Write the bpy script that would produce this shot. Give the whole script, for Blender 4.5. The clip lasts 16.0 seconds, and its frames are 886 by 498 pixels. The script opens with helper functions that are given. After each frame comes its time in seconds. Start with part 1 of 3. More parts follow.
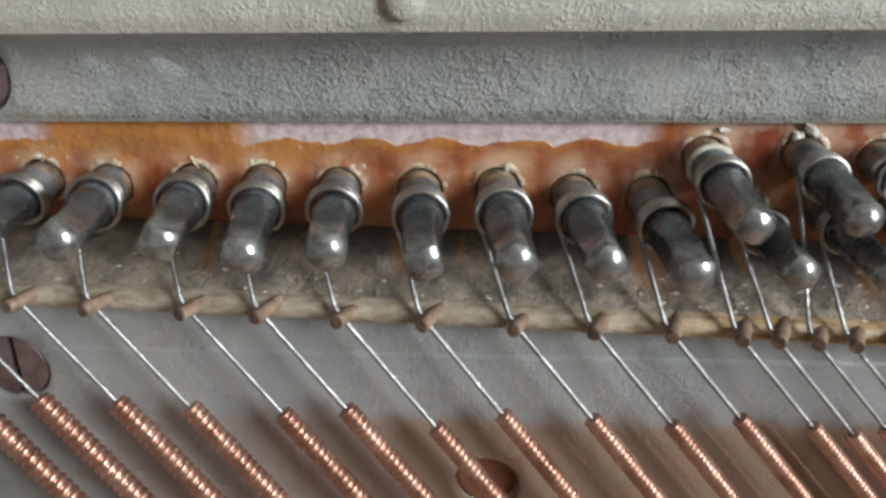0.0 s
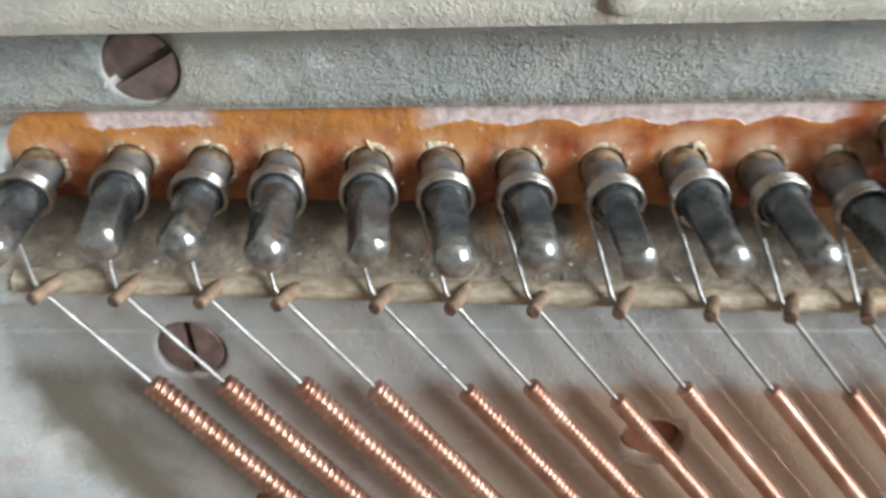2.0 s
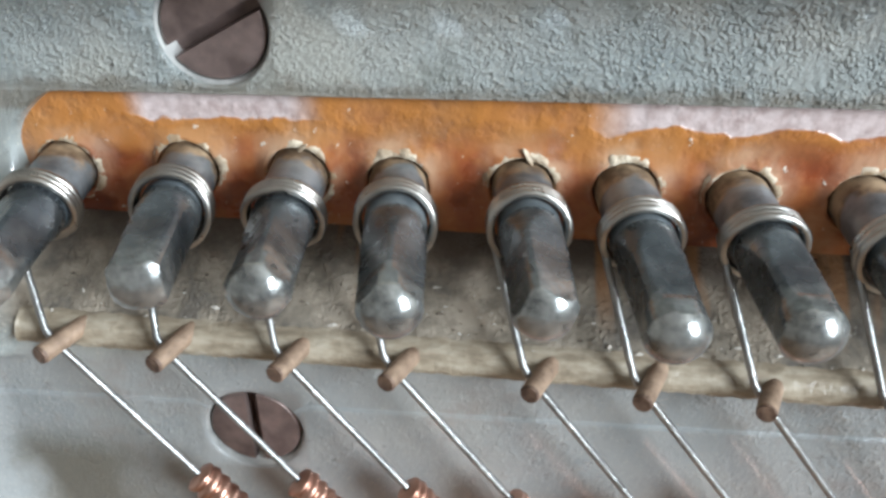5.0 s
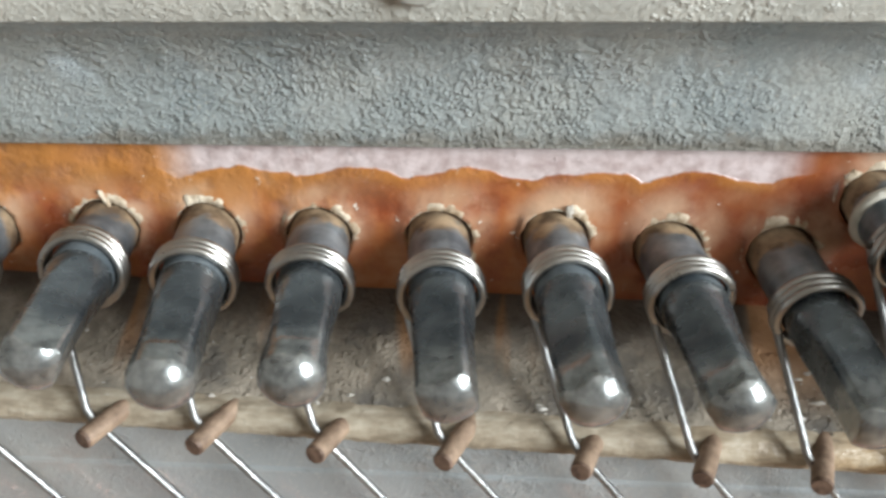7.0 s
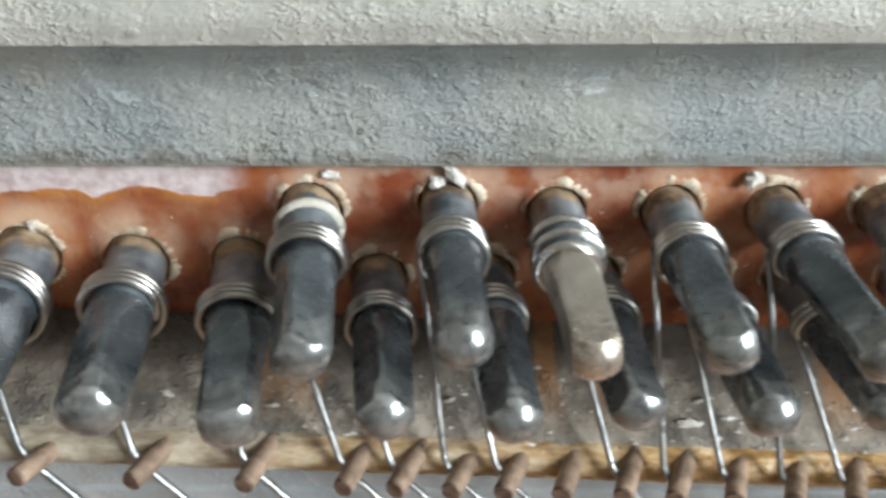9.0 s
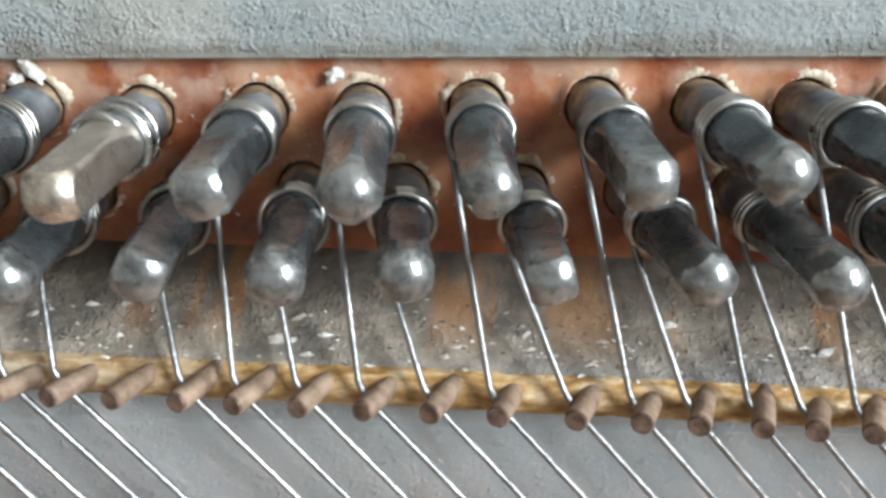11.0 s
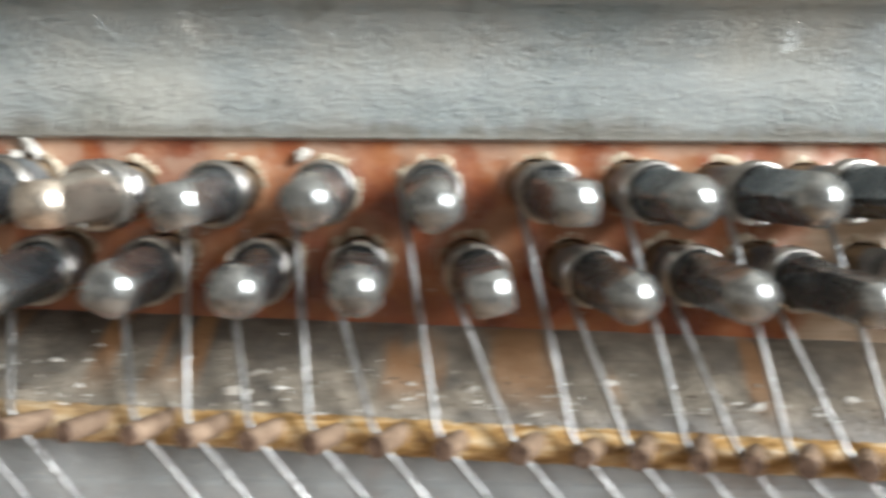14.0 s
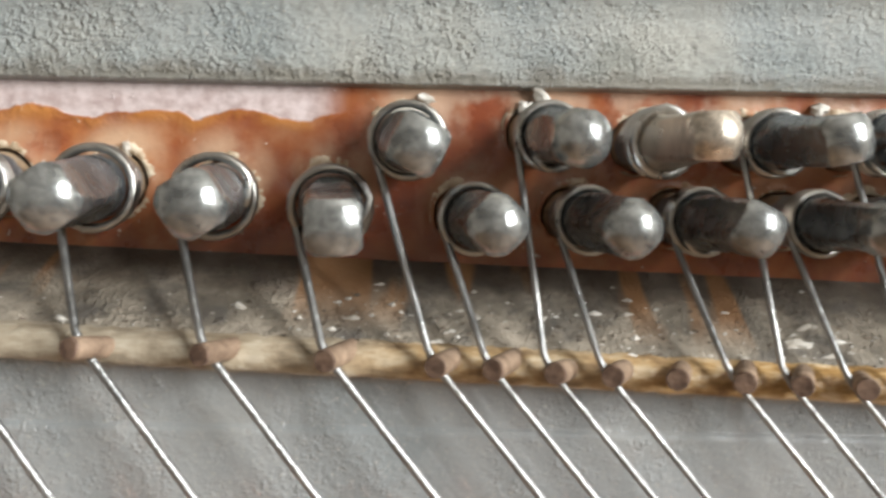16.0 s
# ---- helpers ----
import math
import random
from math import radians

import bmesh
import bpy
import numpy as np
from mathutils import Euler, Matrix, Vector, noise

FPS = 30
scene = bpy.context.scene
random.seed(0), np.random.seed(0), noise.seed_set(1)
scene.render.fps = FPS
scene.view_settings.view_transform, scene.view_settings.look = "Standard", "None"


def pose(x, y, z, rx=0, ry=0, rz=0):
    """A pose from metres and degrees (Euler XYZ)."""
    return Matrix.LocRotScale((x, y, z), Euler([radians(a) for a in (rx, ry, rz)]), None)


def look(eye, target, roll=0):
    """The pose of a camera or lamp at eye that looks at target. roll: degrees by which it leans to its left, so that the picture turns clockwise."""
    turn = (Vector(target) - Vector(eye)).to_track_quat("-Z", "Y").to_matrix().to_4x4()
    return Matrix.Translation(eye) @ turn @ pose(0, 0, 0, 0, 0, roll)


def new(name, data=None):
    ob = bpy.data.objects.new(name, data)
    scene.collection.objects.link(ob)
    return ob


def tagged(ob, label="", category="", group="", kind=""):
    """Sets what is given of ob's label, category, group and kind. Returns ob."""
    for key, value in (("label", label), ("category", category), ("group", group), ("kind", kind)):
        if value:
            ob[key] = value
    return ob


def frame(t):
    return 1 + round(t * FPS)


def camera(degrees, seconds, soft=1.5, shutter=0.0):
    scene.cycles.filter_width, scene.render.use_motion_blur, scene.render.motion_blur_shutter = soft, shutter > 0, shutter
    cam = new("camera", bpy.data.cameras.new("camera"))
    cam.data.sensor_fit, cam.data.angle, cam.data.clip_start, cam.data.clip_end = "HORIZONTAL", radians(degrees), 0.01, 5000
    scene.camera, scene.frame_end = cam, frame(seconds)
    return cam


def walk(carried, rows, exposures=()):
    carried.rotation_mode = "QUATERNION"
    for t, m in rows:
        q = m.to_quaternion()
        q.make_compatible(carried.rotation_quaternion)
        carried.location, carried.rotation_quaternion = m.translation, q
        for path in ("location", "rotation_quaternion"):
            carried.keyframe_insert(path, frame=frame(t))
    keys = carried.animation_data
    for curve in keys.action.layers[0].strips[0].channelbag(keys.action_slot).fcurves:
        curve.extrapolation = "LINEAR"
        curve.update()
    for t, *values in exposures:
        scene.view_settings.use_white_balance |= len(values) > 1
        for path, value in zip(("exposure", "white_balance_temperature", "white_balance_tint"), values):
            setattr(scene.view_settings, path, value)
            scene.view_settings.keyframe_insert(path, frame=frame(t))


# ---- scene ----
cam = camera(54.34, 16.0, soft=3.0, shutter=0.5)
PATH = [
    (0, (0.0159, -0.1530, 0.0553), (0.0038, 0.0106, -0.0189), -1.06),
    (0.5, (0.0088, -0.1554, 0.0555), (-0.0011, 0.0078, -0.0197), -0.41),
    (1, (0.0005, -0.1674, 0.0683), (-0.0128, -0.0080, -0.0143), -0.98),
    (1.5, (-0.0175, -0.1668, 0.0808), (-0.0255, -0.0131, -0.0126), -1.23),
    (2, (-0.0208, -0.1417, 0.0772), (-0.0301, 0.0066, -0.0244), -2.33),
    (2.5, (-0.0238, -0.1046, 0.0702), (-0.0340, 0.0381, -0.0389), -3.03),
    (3, (-0.0296, -0.0970, 0.0647), (-0.0420, 0.0477, -0.0417), -2.45),
    (3.5, (-0.0482, -0.0974, 0.0635), (-0.0522, 0.0485, -0.0419), -0.29),
    (3.7, (-0.0511, -0.1015, 0.0587), (-0.0554, 0.0495, -0.0391), -0.15),
    (5.8, (-0.0319, -0.1003, 0.0531), (-0.0538, 0.0508, -0.0422), -1.71),
    (6, (-0.0281, -0.0996, 0.0551), (-0.0430, 0.0530, -0.0391), -0.66),
    (6.5, (-0.0051, -0.0976, 0.0538), (-0.0180, 0.0571, -0.0375), -1.11),
    (7, (0.0095, -0.0947, 0.0543), (-0.0044, 0.0587, -0.0388), -1.52),
    (7.5, (0.0205, -0.0939, 0.0555), (0.0030, 0.0580, -0.0395), -2.44),
    (8, (0.0484, -0.0935, 0.0556), (0.0359, 0.0581, -0.0406), -1.52),
    (8.5, (0.0622, -0.0950, 0.0555), (0.0562, 0.0597, -0.0363), -0.76),
    (9, (0.0716, -0.0953, 0.0561), (0.0675, 0.0593, -0.0360), -0.66),
    (9.5, (0.0853, -0.0998, 0.0538), (0.0838, 0.0562, -0.0360), -0.08),
    (10, (0.1038, -0.1007, 0.0522), (0.1055, 0.0574, -0.0337), 0.38),
    (10.2, (0.1098, -0.1026, 0.0487), (0.1108, 0.0560, -0.0364), 0.16),
    (12.3, (0.1571, -0.0989, 0.0076), (0.1345, 0.0768, -0.0242), -0.03),
    (12.5, (0.1639, -0.0999, 0.0092), (0.1418, 0.0760, -0.0216), -0.08),
    (13, (0.1631, -0.1041, 0.0098), (0.1459, 0.0736, -0.0128), -0.90),
    (13.5, (0.1554, -0.1096, 0.0087), (0.1391, 0.0689, -0.0082), -0.55),
    (14, (0.1276, -0.1149, 0.0071), (0.1239, 0.0644, -0.0082), 0.52),
    (14.5, (0.0905, -0.1180, 0.0091), (0.0809, 0.0612, -0.0054), -0.15),
    (15, (0.0738, -0.1160, 0.0027), (0.0655, 0.0634, -0.0085), 0.94),
    (15.5, (0.0653, -0.1142, -0.0021), (0.0648, 0.0655, -0.0115), 1.09),
    (16, (0.0573, -0.1135, -0.0036), (0.0586, 0.0663, -0.0128), 1.16),
]
EXPOSURES = [(0, -0.56, 6350, 9), (0.5, -0.28, 6350, 9), (1.0, -0.09, 6300, 9), (2.0, -0.13, 6350, 8), (2.5, -0.16, 6100, 7), (3.5, 0.01, 5700, 6), (6, 0.02, 6150, 6.5), (7.5, -0.03, 6250, 7), (9, -0.10, 6100, 6.5), (10, -0.01, 6000, 6), (12.5, 0.05, 6350, 8.5), (13, 0.14, 6500, 9), (13.5, 0.09, 6450, 9), (14.5, 0.08, 6450, 9), (16, 0.04, 6650, 9.5)]
walk(cam, [(t, look(eye, target, roll)) for t, eye, target, roll in PATH], exposures=EXPOSURES)

# ---------- light ----------
world = bpy.data.worlds.new("world")
scene.world = world
world.use_nodes = True
wn = world.node_tree.nodes
sky = wn.new("ShaderNodeTexSky")
sky.sky_type, sky.sun_disc = "NISHITA", False
sky.sun_elevation, sky.sun_rotation = radians(35), radians(140)
wn["Background"].inputs["Strength"].default_value = 0.1
world.node_tree.links.new(sky.outputs["Color"], wn["Background"].inputs["Color"])


def area(name, eye, target, w, h, watts, colour):
    lamp = bpy.data.lights.new(name, "AREA")
    lamp.shape, lamp.size, lamp.size_y, lamp.energy, lamp.color = "RECTANGLE", w, h, watts, colour
    ob = new(name, lamp)
    ob.matrix_world = look(eye, target)
    return ob


# daylight that enters by the tall window, to the right of the piano
area("window_light", (1.58, -1.18, 0.66), (0.0, 0.0, 0.0), 0.7, 1.1, 84, (0.93, 0.97, 1.0))


# ---------- materials ----------
def shader(name):
    m = bpy.data.materials.new(name)
    m.use_nodes = True
    nt = m.node_tree
    return m, nt, nt.nodes["Principled BSDF"]


def node(nt, kind, **given):
    n = nt.nodes.new(kind)
    for k, v in given.items():
        n.inputs[k.replace("_", " ")].default_value = v
    return n


def noise_tex(nt, src, scale, detail=4.0, rough=0.55):
    n = node(nt, "ShaderNodeTexNoise", Scale=scale, Detail=detail, Roughness=rough)
    nt.links.new(src, n.inputs["Vector"])
    return n.outputs["Fac"]


def ramp(nt, src, *stops):
    r = nt.nodes.new("ShaderNodeValToRGB")
    e = r.color_ramp.elements
    while len(e) < len(stops):
        e.new(0.5)
    for el, (p, c) in zip(e, stops):
        el.position = p
        el.color = (*c, 1) if isinstance(c, tuple) else (c, c, c, 1)
    nt.links.new(src, r.inputs["Fac"])
    return r.outputs["Color"]


def mix(nt, fac, a, b):
    m = nt.nodes.new("ShaderNodeMix")
    m.data_type = "RGBA"
    for s, v in ((0, fac), (6, a), (7, b)):
        if isinstance(v, bpy.types.NodeSocket):
            nt.links.new(v, m.inputs[s])
        else:
            m.inputs[s].default_value = (*v, 1) if isinstance(v, tuple) else v
    return m.outputs[2]


def maths(nt, op, a, b=0.0, c=0.0):
    m = nt.nodes.new("ShaderNodeMath")
    m.operation = op
    for s, v in enumerate((a, b, c)):
        if isinstance(v, bpy.types.NodeSocket):
            nt.links.new(v, m.inputs[s])
        else:
            m.inputs[s].default_value = v
    return m.outputs[0]


def bump(nt, bsdf, height, strength, distance):
    b = node(nt, "ShaderNodeBump", Strength=strength, Distance=distance)
    nt.links.new(height, b.inputs["Height"])
    nt.links.new(b.outputs["Normal"], bsdf.inputs["Normal"])


def place(nt):
    g = nt.nodes.new("ShaderNodeNewGeometry")
    s = nt.nodes.new("ShaderNodeSeparateXYZ")
    nt.links.new(g.outputs["Position"], s.inputs[0])
    return g.outputs["Position"], s.outputs, g


def own_place(nt):
    c = nt.nodes.new("ShaderNodeTexCoord")
    s = nt.nodes.new("ShaderNodeSeparateXYZ")
    nt.links.new(c.outputs["Object"], s.inputs[0])
    return c.outputs["Object"], s.outputs


def soft(nt, v, lo, hi):
    m = nt.nodes.new("ShaderNodeMapRange")
    m.interpolation_type = "SMOOTHSTEP"
    nt.links.new(v, m.inputs[0])
    m.inputs[1].default_value, m.inputs[2].default_value = lo, hi
    return m.outputs[0]


def mat_iron():
    """Grey-green painted cast iron, pebbled, dusty and rubbed."""
    m, nt, b = shader("painted_cast_iron")
    p, xyz, geo = place(nt)
    big = noise_tex(nt, p, 38, 5)
    fine = noise_tex(nt, p, 1250, 6, 0.68)
    grit = noise_tex(nt, p, 2200, 2, 0.6)
    base = ramp(nt, big, (0.36, (0.285, 0.318, 0.312)), (0.5, (0.36, 0.378, 0.36)), (0.64, (0.42, 0.415, 0.37)))
    base = mix(nt, soft(nt, grit, 0.60, 0.72), base, (0.52, 0.50, 0.44))
    base = mix(nt, soft(nt, fine, 0.30, 0.22), base, (0.20, 0.20, 0.18))
    pit = soft(nt, noise_tex(nt, p, 430, 5, 0.68), 0.37, 0.31)
    base = mix(nt, maths(nt, "MULTIPLY", pit, 0.55), base, (0.15, 0.15, 0.13))
    blot = maths(nt, "MULTIPLY", soft(nt, noise_tex(nt, p, 105, 3, 0.55), 0.62, 0.70), soft(nt, xyz[2], 0.012, 0.014))
    base = mix(nt, maths(nt, "MULTIPLY", blot, 0.45), base, (0.20, 0.21, 0.18))
    # dust and dirt that lie on the sloping ledge
    ledge_hi = maths(nt, "ADD", xyz[2], maths(nt, "MULTIPLY", xyz[0], 0.036))
    on = maths(nt, "MULTIPLY", soft(nt, ledge_hi, -0.0215, -0.0185), soft(nt, ledge_hi, -0.0065, -0.0090))
    on = maths(nt, "MULTIPLY", on, soft(nt, xyz[0], -0.120, -0.108))
    dirt = ramp(nt, noise_tex(nt, p, 160, 6, 0.65), (0.34, (0.12, 0.10, 0.08)), (0.5, (0.27, 0.225, 0.17)), (0.64, (0.45, 0.375, 0.29)))
    base = mix(nt, maths(nt, "MULTIPLY", on, 0.92), base, dirt)
    # dirt, plus the shade under the pins put into the ledge's upper colour
    shaded_dirt = soft(nt, maths(nt, "ADD", ledge_hi, maths(nt, "MULTIPLY", noise_tex(nt, p, 170, 5, 0.65), 0.006)), -0.0112, -0.0074)
    base = mix(nt, maths(nt, "MULTIPLY", maths(nt, "MULTIPLY", shaded_dirt, on), maths(nt, "SUBTRACT", 0.82, maths(nt, "MULTIPLY", soft(nt, xyz[0], 0.08, 0.14), 0.45))), base, (0.075, 0.052, 0.036))
    run = node(nt, "ShaderNodeMapping")
    run.inputs["Scale"].default_value = (120, 12, 30)
    nt.links.new(p, run.inputs["Vector"])
    drip = maths(nt, "MULTIPLY", soft(nt, noise_tex(nt, run.outputs["Vector"], 1.0, 3), 0.55, 0.63), on)
    base = mix(nt, maths(nt, "MULTIPLY", maths(nt, "MULTIPLY", drip, soft(nt, ledge_hi, -0.0175, -0.0125)), 0.62), base, (0.42, 0.19, 0.06))
    # paler tan at the treble end: a sunlit patch put into the ledge's colour
    tan = maths(nt, "MULTIPLY", on, soft(nt, maths(nt, "ADD", xyz[0], maths(nt, "MULTIPLY", noise_tex(nt, p, 90, 3), 0.02)), 0.184, 0.196))
    base = mix(nt, maths(nt, "MULTIPLY", tan, 0.7), base, (0.55, 0.42, 0.30))
    rib = soft(nt, xyz[2], 0.0279, 0.0293)
    base = mix(nt, maths(nt, "MULTIPLY", rib, 0.8), base, ramp(nt, noise_tex(nt, p, 120, 5), (0.35, (0.47, 0.455, 0.40)), (0.65, (0.60, 0.575, 0.50))))
    grime = maths(nt, "ADD", xyz[2], maths(nt, "MULTIPLY", noise_tex(nt, p, 210, 5, 0.65), 0.0075))
    grime = maths(nt, "MULTIPLY", soft(nt, grime, 0.0188, 0.0158), soft(nt, xyz[2], 0.0085, 0.0098))
    base = mix(nt, maths(nt, "MULTIPLY", grime, 0.75), base, (0.20, 0.175, 0.135))
    smudge = maths(nt, "MULTIPLY", soft(nt, noise_tex(nt, p, 55, 6, 0.65), 0.52, 0.68), soft(nt, xyz[2], -0.020, -0.026))
    base = mix(nt, maths(nt, "MULTIPLY", soft(nt, xyz[2], -0.020, -0.024), 0.5), base, ramp(nt, noise_tex(nt, p, 65, 5, 0.6), (0.36, (0.22, 0.225, 0.235)), (0.64, (0.32, 0.31, 0.31))))
    base = mix(nt, maths(nt, "MULTIPLY", smudge, 0.5), base, (0.25, 0.195, 0.165))
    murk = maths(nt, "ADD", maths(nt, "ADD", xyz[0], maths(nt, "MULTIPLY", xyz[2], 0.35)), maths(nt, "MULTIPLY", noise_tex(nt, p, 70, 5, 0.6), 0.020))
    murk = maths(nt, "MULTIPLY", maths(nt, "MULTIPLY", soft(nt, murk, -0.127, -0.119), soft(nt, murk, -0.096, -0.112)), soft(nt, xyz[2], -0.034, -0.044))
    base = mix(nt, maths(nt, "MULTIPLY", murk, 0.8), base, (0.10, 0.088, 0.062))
    # brown shellac stain on the lower field
    wave = noise_tex(nt, p, 26, 4)
    low = maths(nt, "ADD", xyz[2], maths(nt, "MULTIPLY", wave, 0.010))
    stain = maths(nt, "MULTIPLY", soft(nt, low, -0.0385, -0.0425), soft(nt, xyz[0], -0.085, 0.02))
    base = mix(nt, maths(nt, "MULTIPLY", stain, 0.75), base, (0.30, 0.185, 0.11))
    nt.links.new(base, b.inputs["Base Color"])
    rough = ramp(nt, big, (0.36, 0.25), (0.64, 0.40))
    nt.links.new(mix(nt, on, rough, (0.85, 0.85, 0.85)), b.inputs["Roughness"])
    b.inputs["Specular IOR Level"].default_value = 0.55
    nt.links.new(maths(nt, "MULTIPLY", maths(nt, "SUBTRACT", 1.0, on), 1.0), b.inputs["Coat Weight"])
    b.inputs["Coat Roughness"].default_value = 0.09
    patch = soft(nt, noise_tex(nt, p, 60, 4, 0.6), 0.36, 0.56)
    pebble = noise_tex(nt, p, 620, 4, 0.62)
    warp = nt.nodes.new("ShaderNodeVectorMath")
    warp.operation = "MULTIPLY_ADD"
    lump = node(nt, "ShaderNodeTexNoise", Scale=500.0, Detail=2.0)
    nt.links.new(p, lump.inputs["Vector"])
    nt.links.new(lump.outputs["Color"], warp.inputs[0])
    warp.inputs[1].default_value = (0.0004, 0.0004, 0.0004)
    nt.links.new(p, warp.inputs[2])
    cell = node(nt, "ShaderNodeTexVoronoi", Scale=1650.0)
    cell.feature = "F1"
    nt.links.new(warp.outputs[0], cell.inputs["Vector"])
    stone = maths(nt, "MULTIPLY", soft(nt, cell.outputs["Distance"], 0.58, 0.05), soft(nt, noise_tex(nt, p, 330, 3, 0.6), 0.40, 0.58))
    pimple = maths(nt, "MULTIPLY", maths(nt, "ADD", maths(nt, "MULTIPLY", stone, 0.9), maths(nt, "MULTIPLY", soft(nt, pebble, 0.50, 0.64), 0.7)), maths(nt, "ADD", 0.12, maths(nt, "MULTIPLY", patch, 0.88)))
    hollow = maths(nt, "MULTIPLY", soft(nt, noise_tex(nt, p, 430, 5, 0.68), 0.41, 0.31), maths(nt, "ADD", 0.3, maths(nt, "MULTIPLY", patch, 0.7)))
    h = maths(nt, "ADD", maths(nt, "MULTIPLY", fine, 0.30), maths(nt, "MULTIPLY", noise_tex(nt, p, 260, 3, 0.5), 0.28))
    h = maths(nt, "ADD", h, maths(nt, "MULTIPLY", maths(nt, "MULTIPLY", maths(nt, "SUBTRACT", pimple, hollow), maths(nt, "MULTIPLY", maths(nt, "ADD", 0.55, maths(nt, "MULTIPLY", soft(nt, xyz[0], -0.050, 0.000), 0.55)), maths(nt, "SUBTRACT", 1.0, maths(nt, "MULTIPLY", soft(nt, xyz[0], 0.050, 0.110), 0.65)))), 0.25))
    grain = soft(nt, noise_tex(nt, p, 1050, 2, 0.5), 0.56, 0.68)
    h = maths(nt, "ADD", h, maths(nt, "MULTIPLY", maths(nt, "MULTIPLY", grain, patch), 0.16))
    h = maths(nt, "MULTIPLY", h, maths(nt, "SUBTRACT", 1.0, maths(nt, "MULTIPLY", rib, 0.6)))
    band = maths(nt, "ADD", 0.25, maths(nt, "MULTIPLY", soft(nt, xyz[2], 0.006, 0.011), 1.25))
    band = maths(nt, "ADD", band, maths(nt, "MULTIPLY", on, 0.75))
    h = maths(nt, "MULTIPLY", h, band)
    shiny = maths(nt, "MULTIPLY", maths(nt, "MULTIPLY", soft(nt, xyz[2], 0.017, 0.021), soft(nt, xyz[0], 0.000, 0.060)), soft(nt, xyz[2], 0.0285, 0.0270))
    h = maths(nt, "MULTIPLY", h, maths(nt, "SUBTRACT", 1.0, maths(nt, "MULTIPLY", shiny, 0.5)))
    bump(nt, b, h, 0.85, 0.0015)
    return m


def mat_block():
    """Reddish shellacked beech of the pin block, with a strip of pale bare primer by the upper edge."""
    m, nt, b = shader("shellacked_wood")
    p, xyz, geo = place(nt)
    big = noise_tex(nt, p, 85, 6, 0.62)
    mp = node(nt, "ShaderNodeMapping")
    mp.inputs["Scale"].default_value = (60, 60, 900)
    nt.links.new(p, mp.inputs["Vector"])
    grain = noise_tex(nt, mp.outputs["Vector"], 1.0, 4)
    base = ramp(nt, big, (0.37, (0.16, 0.038, 0.018)), (0.46, (0.31, 0.08, 0.028)), (0.55, (0.44, 0.15, 0.045)), (0.67, (0.56, 0.28, 0.13)))
    base = mix(nt, maths(nt, "MULTIPLY", grain, 0.45), base, (0.26, 0.06, 0.02))
    # darker red varnish, with the shade between the pins put into its colour
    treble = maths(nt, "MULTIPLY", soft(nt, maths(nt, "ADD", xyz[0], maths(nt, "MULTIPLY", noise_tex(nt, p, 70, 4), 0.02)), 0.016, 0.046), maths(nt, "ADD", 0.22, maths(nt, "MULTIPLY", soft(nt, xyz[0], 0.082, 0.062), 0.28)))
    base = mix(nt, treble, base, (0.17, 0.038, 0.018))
    # varnish rubbed thin and pale round the holes
    rub = nt.nodes.new("ShaderNodeAttribute")
    rub.attribute_name = "rubbed"
    thin = maths(nt, "MULTIPLY", rub.outputs["Fac"], soft(nt, noise_tex(nt, p, 120, 5, 0.6), 0.30, 0.62))
    base = mix(nt, maths(nt, "MULTIPLY", thin, maths(nt, "SUBTRACT", 0.85, maths(nt, "MULTIPLY", soft(nt, xyz[0], 0.030, 0.075), 0.5))), base, (0.56, 0.375, 0.245))
    # amber pool of varnish along the top, near the bass end
    amber = maths(nt, "MULTIPLY", soft(nt, xyz[2], 0.002, 0.007), soft(nt, xyz[0], 0.03, -0.03))
    base = mix(nt, maths(nt, "MULTIPLY", amber, 0.5), base, (0.45, 0.23, 0.085))
    pool = maths(nt, "MULTIPLY", soft(nt, noise_tex(nt, p, 105, 4, 0.6), 0.46, 0.60), maths(nt, "MULTIPLY", soft(nt, xyz[2], 0.0005, 0.0040), soft(nt, xyz[0], 0.000, -0.015)))
    base = mix(nt, maths(nt, "MULTIPLY", pool, 0.6), base, (0.46, 0.19, 0.045))
    dusty = maths(nt, "MULTIPLY", maths(nt, "MULTIPLY", soft(nt, xyz[2], 0.003, 0.009), soft(nt, xyz[0], 0.045, 0.055)), soft(nt, noise_tex(nt, p, 150, 4), 0.42, 0.58))
    base = mix(nt, maths(nt, "MULTIPLY", dusty, 0.5), base, (0.50, 0.37, 0.27))
    fleck = soft(nt, noise_tex(nt, p, 560, 4, 0.6), 0.66, 0.70)
    base = mix(nt, fleck, base, (0.70, 0.62, 0.52))
    # pale wood at the treble end, with a sunlit patch put into its colour
    bare = maths(nt, "MULTIPLY", soft(nt, maths(nt, "ADD", xyz[0], maths(nt, "MULTIPLY", noise_tex(nt, p, 140, 3), 0.008)), 0.174, 0.179), soft(nt, xyz[2], 0.006, 0.004))
    base = mix(nt, bare, base, ramp(nt, grain, (0.35, (0.52, 0.37, 0.25)), (0.65, (0.68, 0.53, 0.39))))
    # scalloped edge of the primer
    wob = maths(nt, "MULTIPLY", maths(nt, "ABSOLUTE", maths(nt, "SINE", maths(nt, "MULTIPLY", maths(nt, "ADD", xyz[0], maths(nt, "MULTIPLY", noise_tex(nt, p, 60, 2), 0.006)), 214.0))), 0.0014)
    edge = maths(nt, "ADD", maths(nt, "ADD", wob, 0.0050), maths(nt, "MULTIPLY", noise_tex(nt, p, 150, 4), 0.0034))
    above = maths(nt, "SUBTRACT", xyz[2], edge)
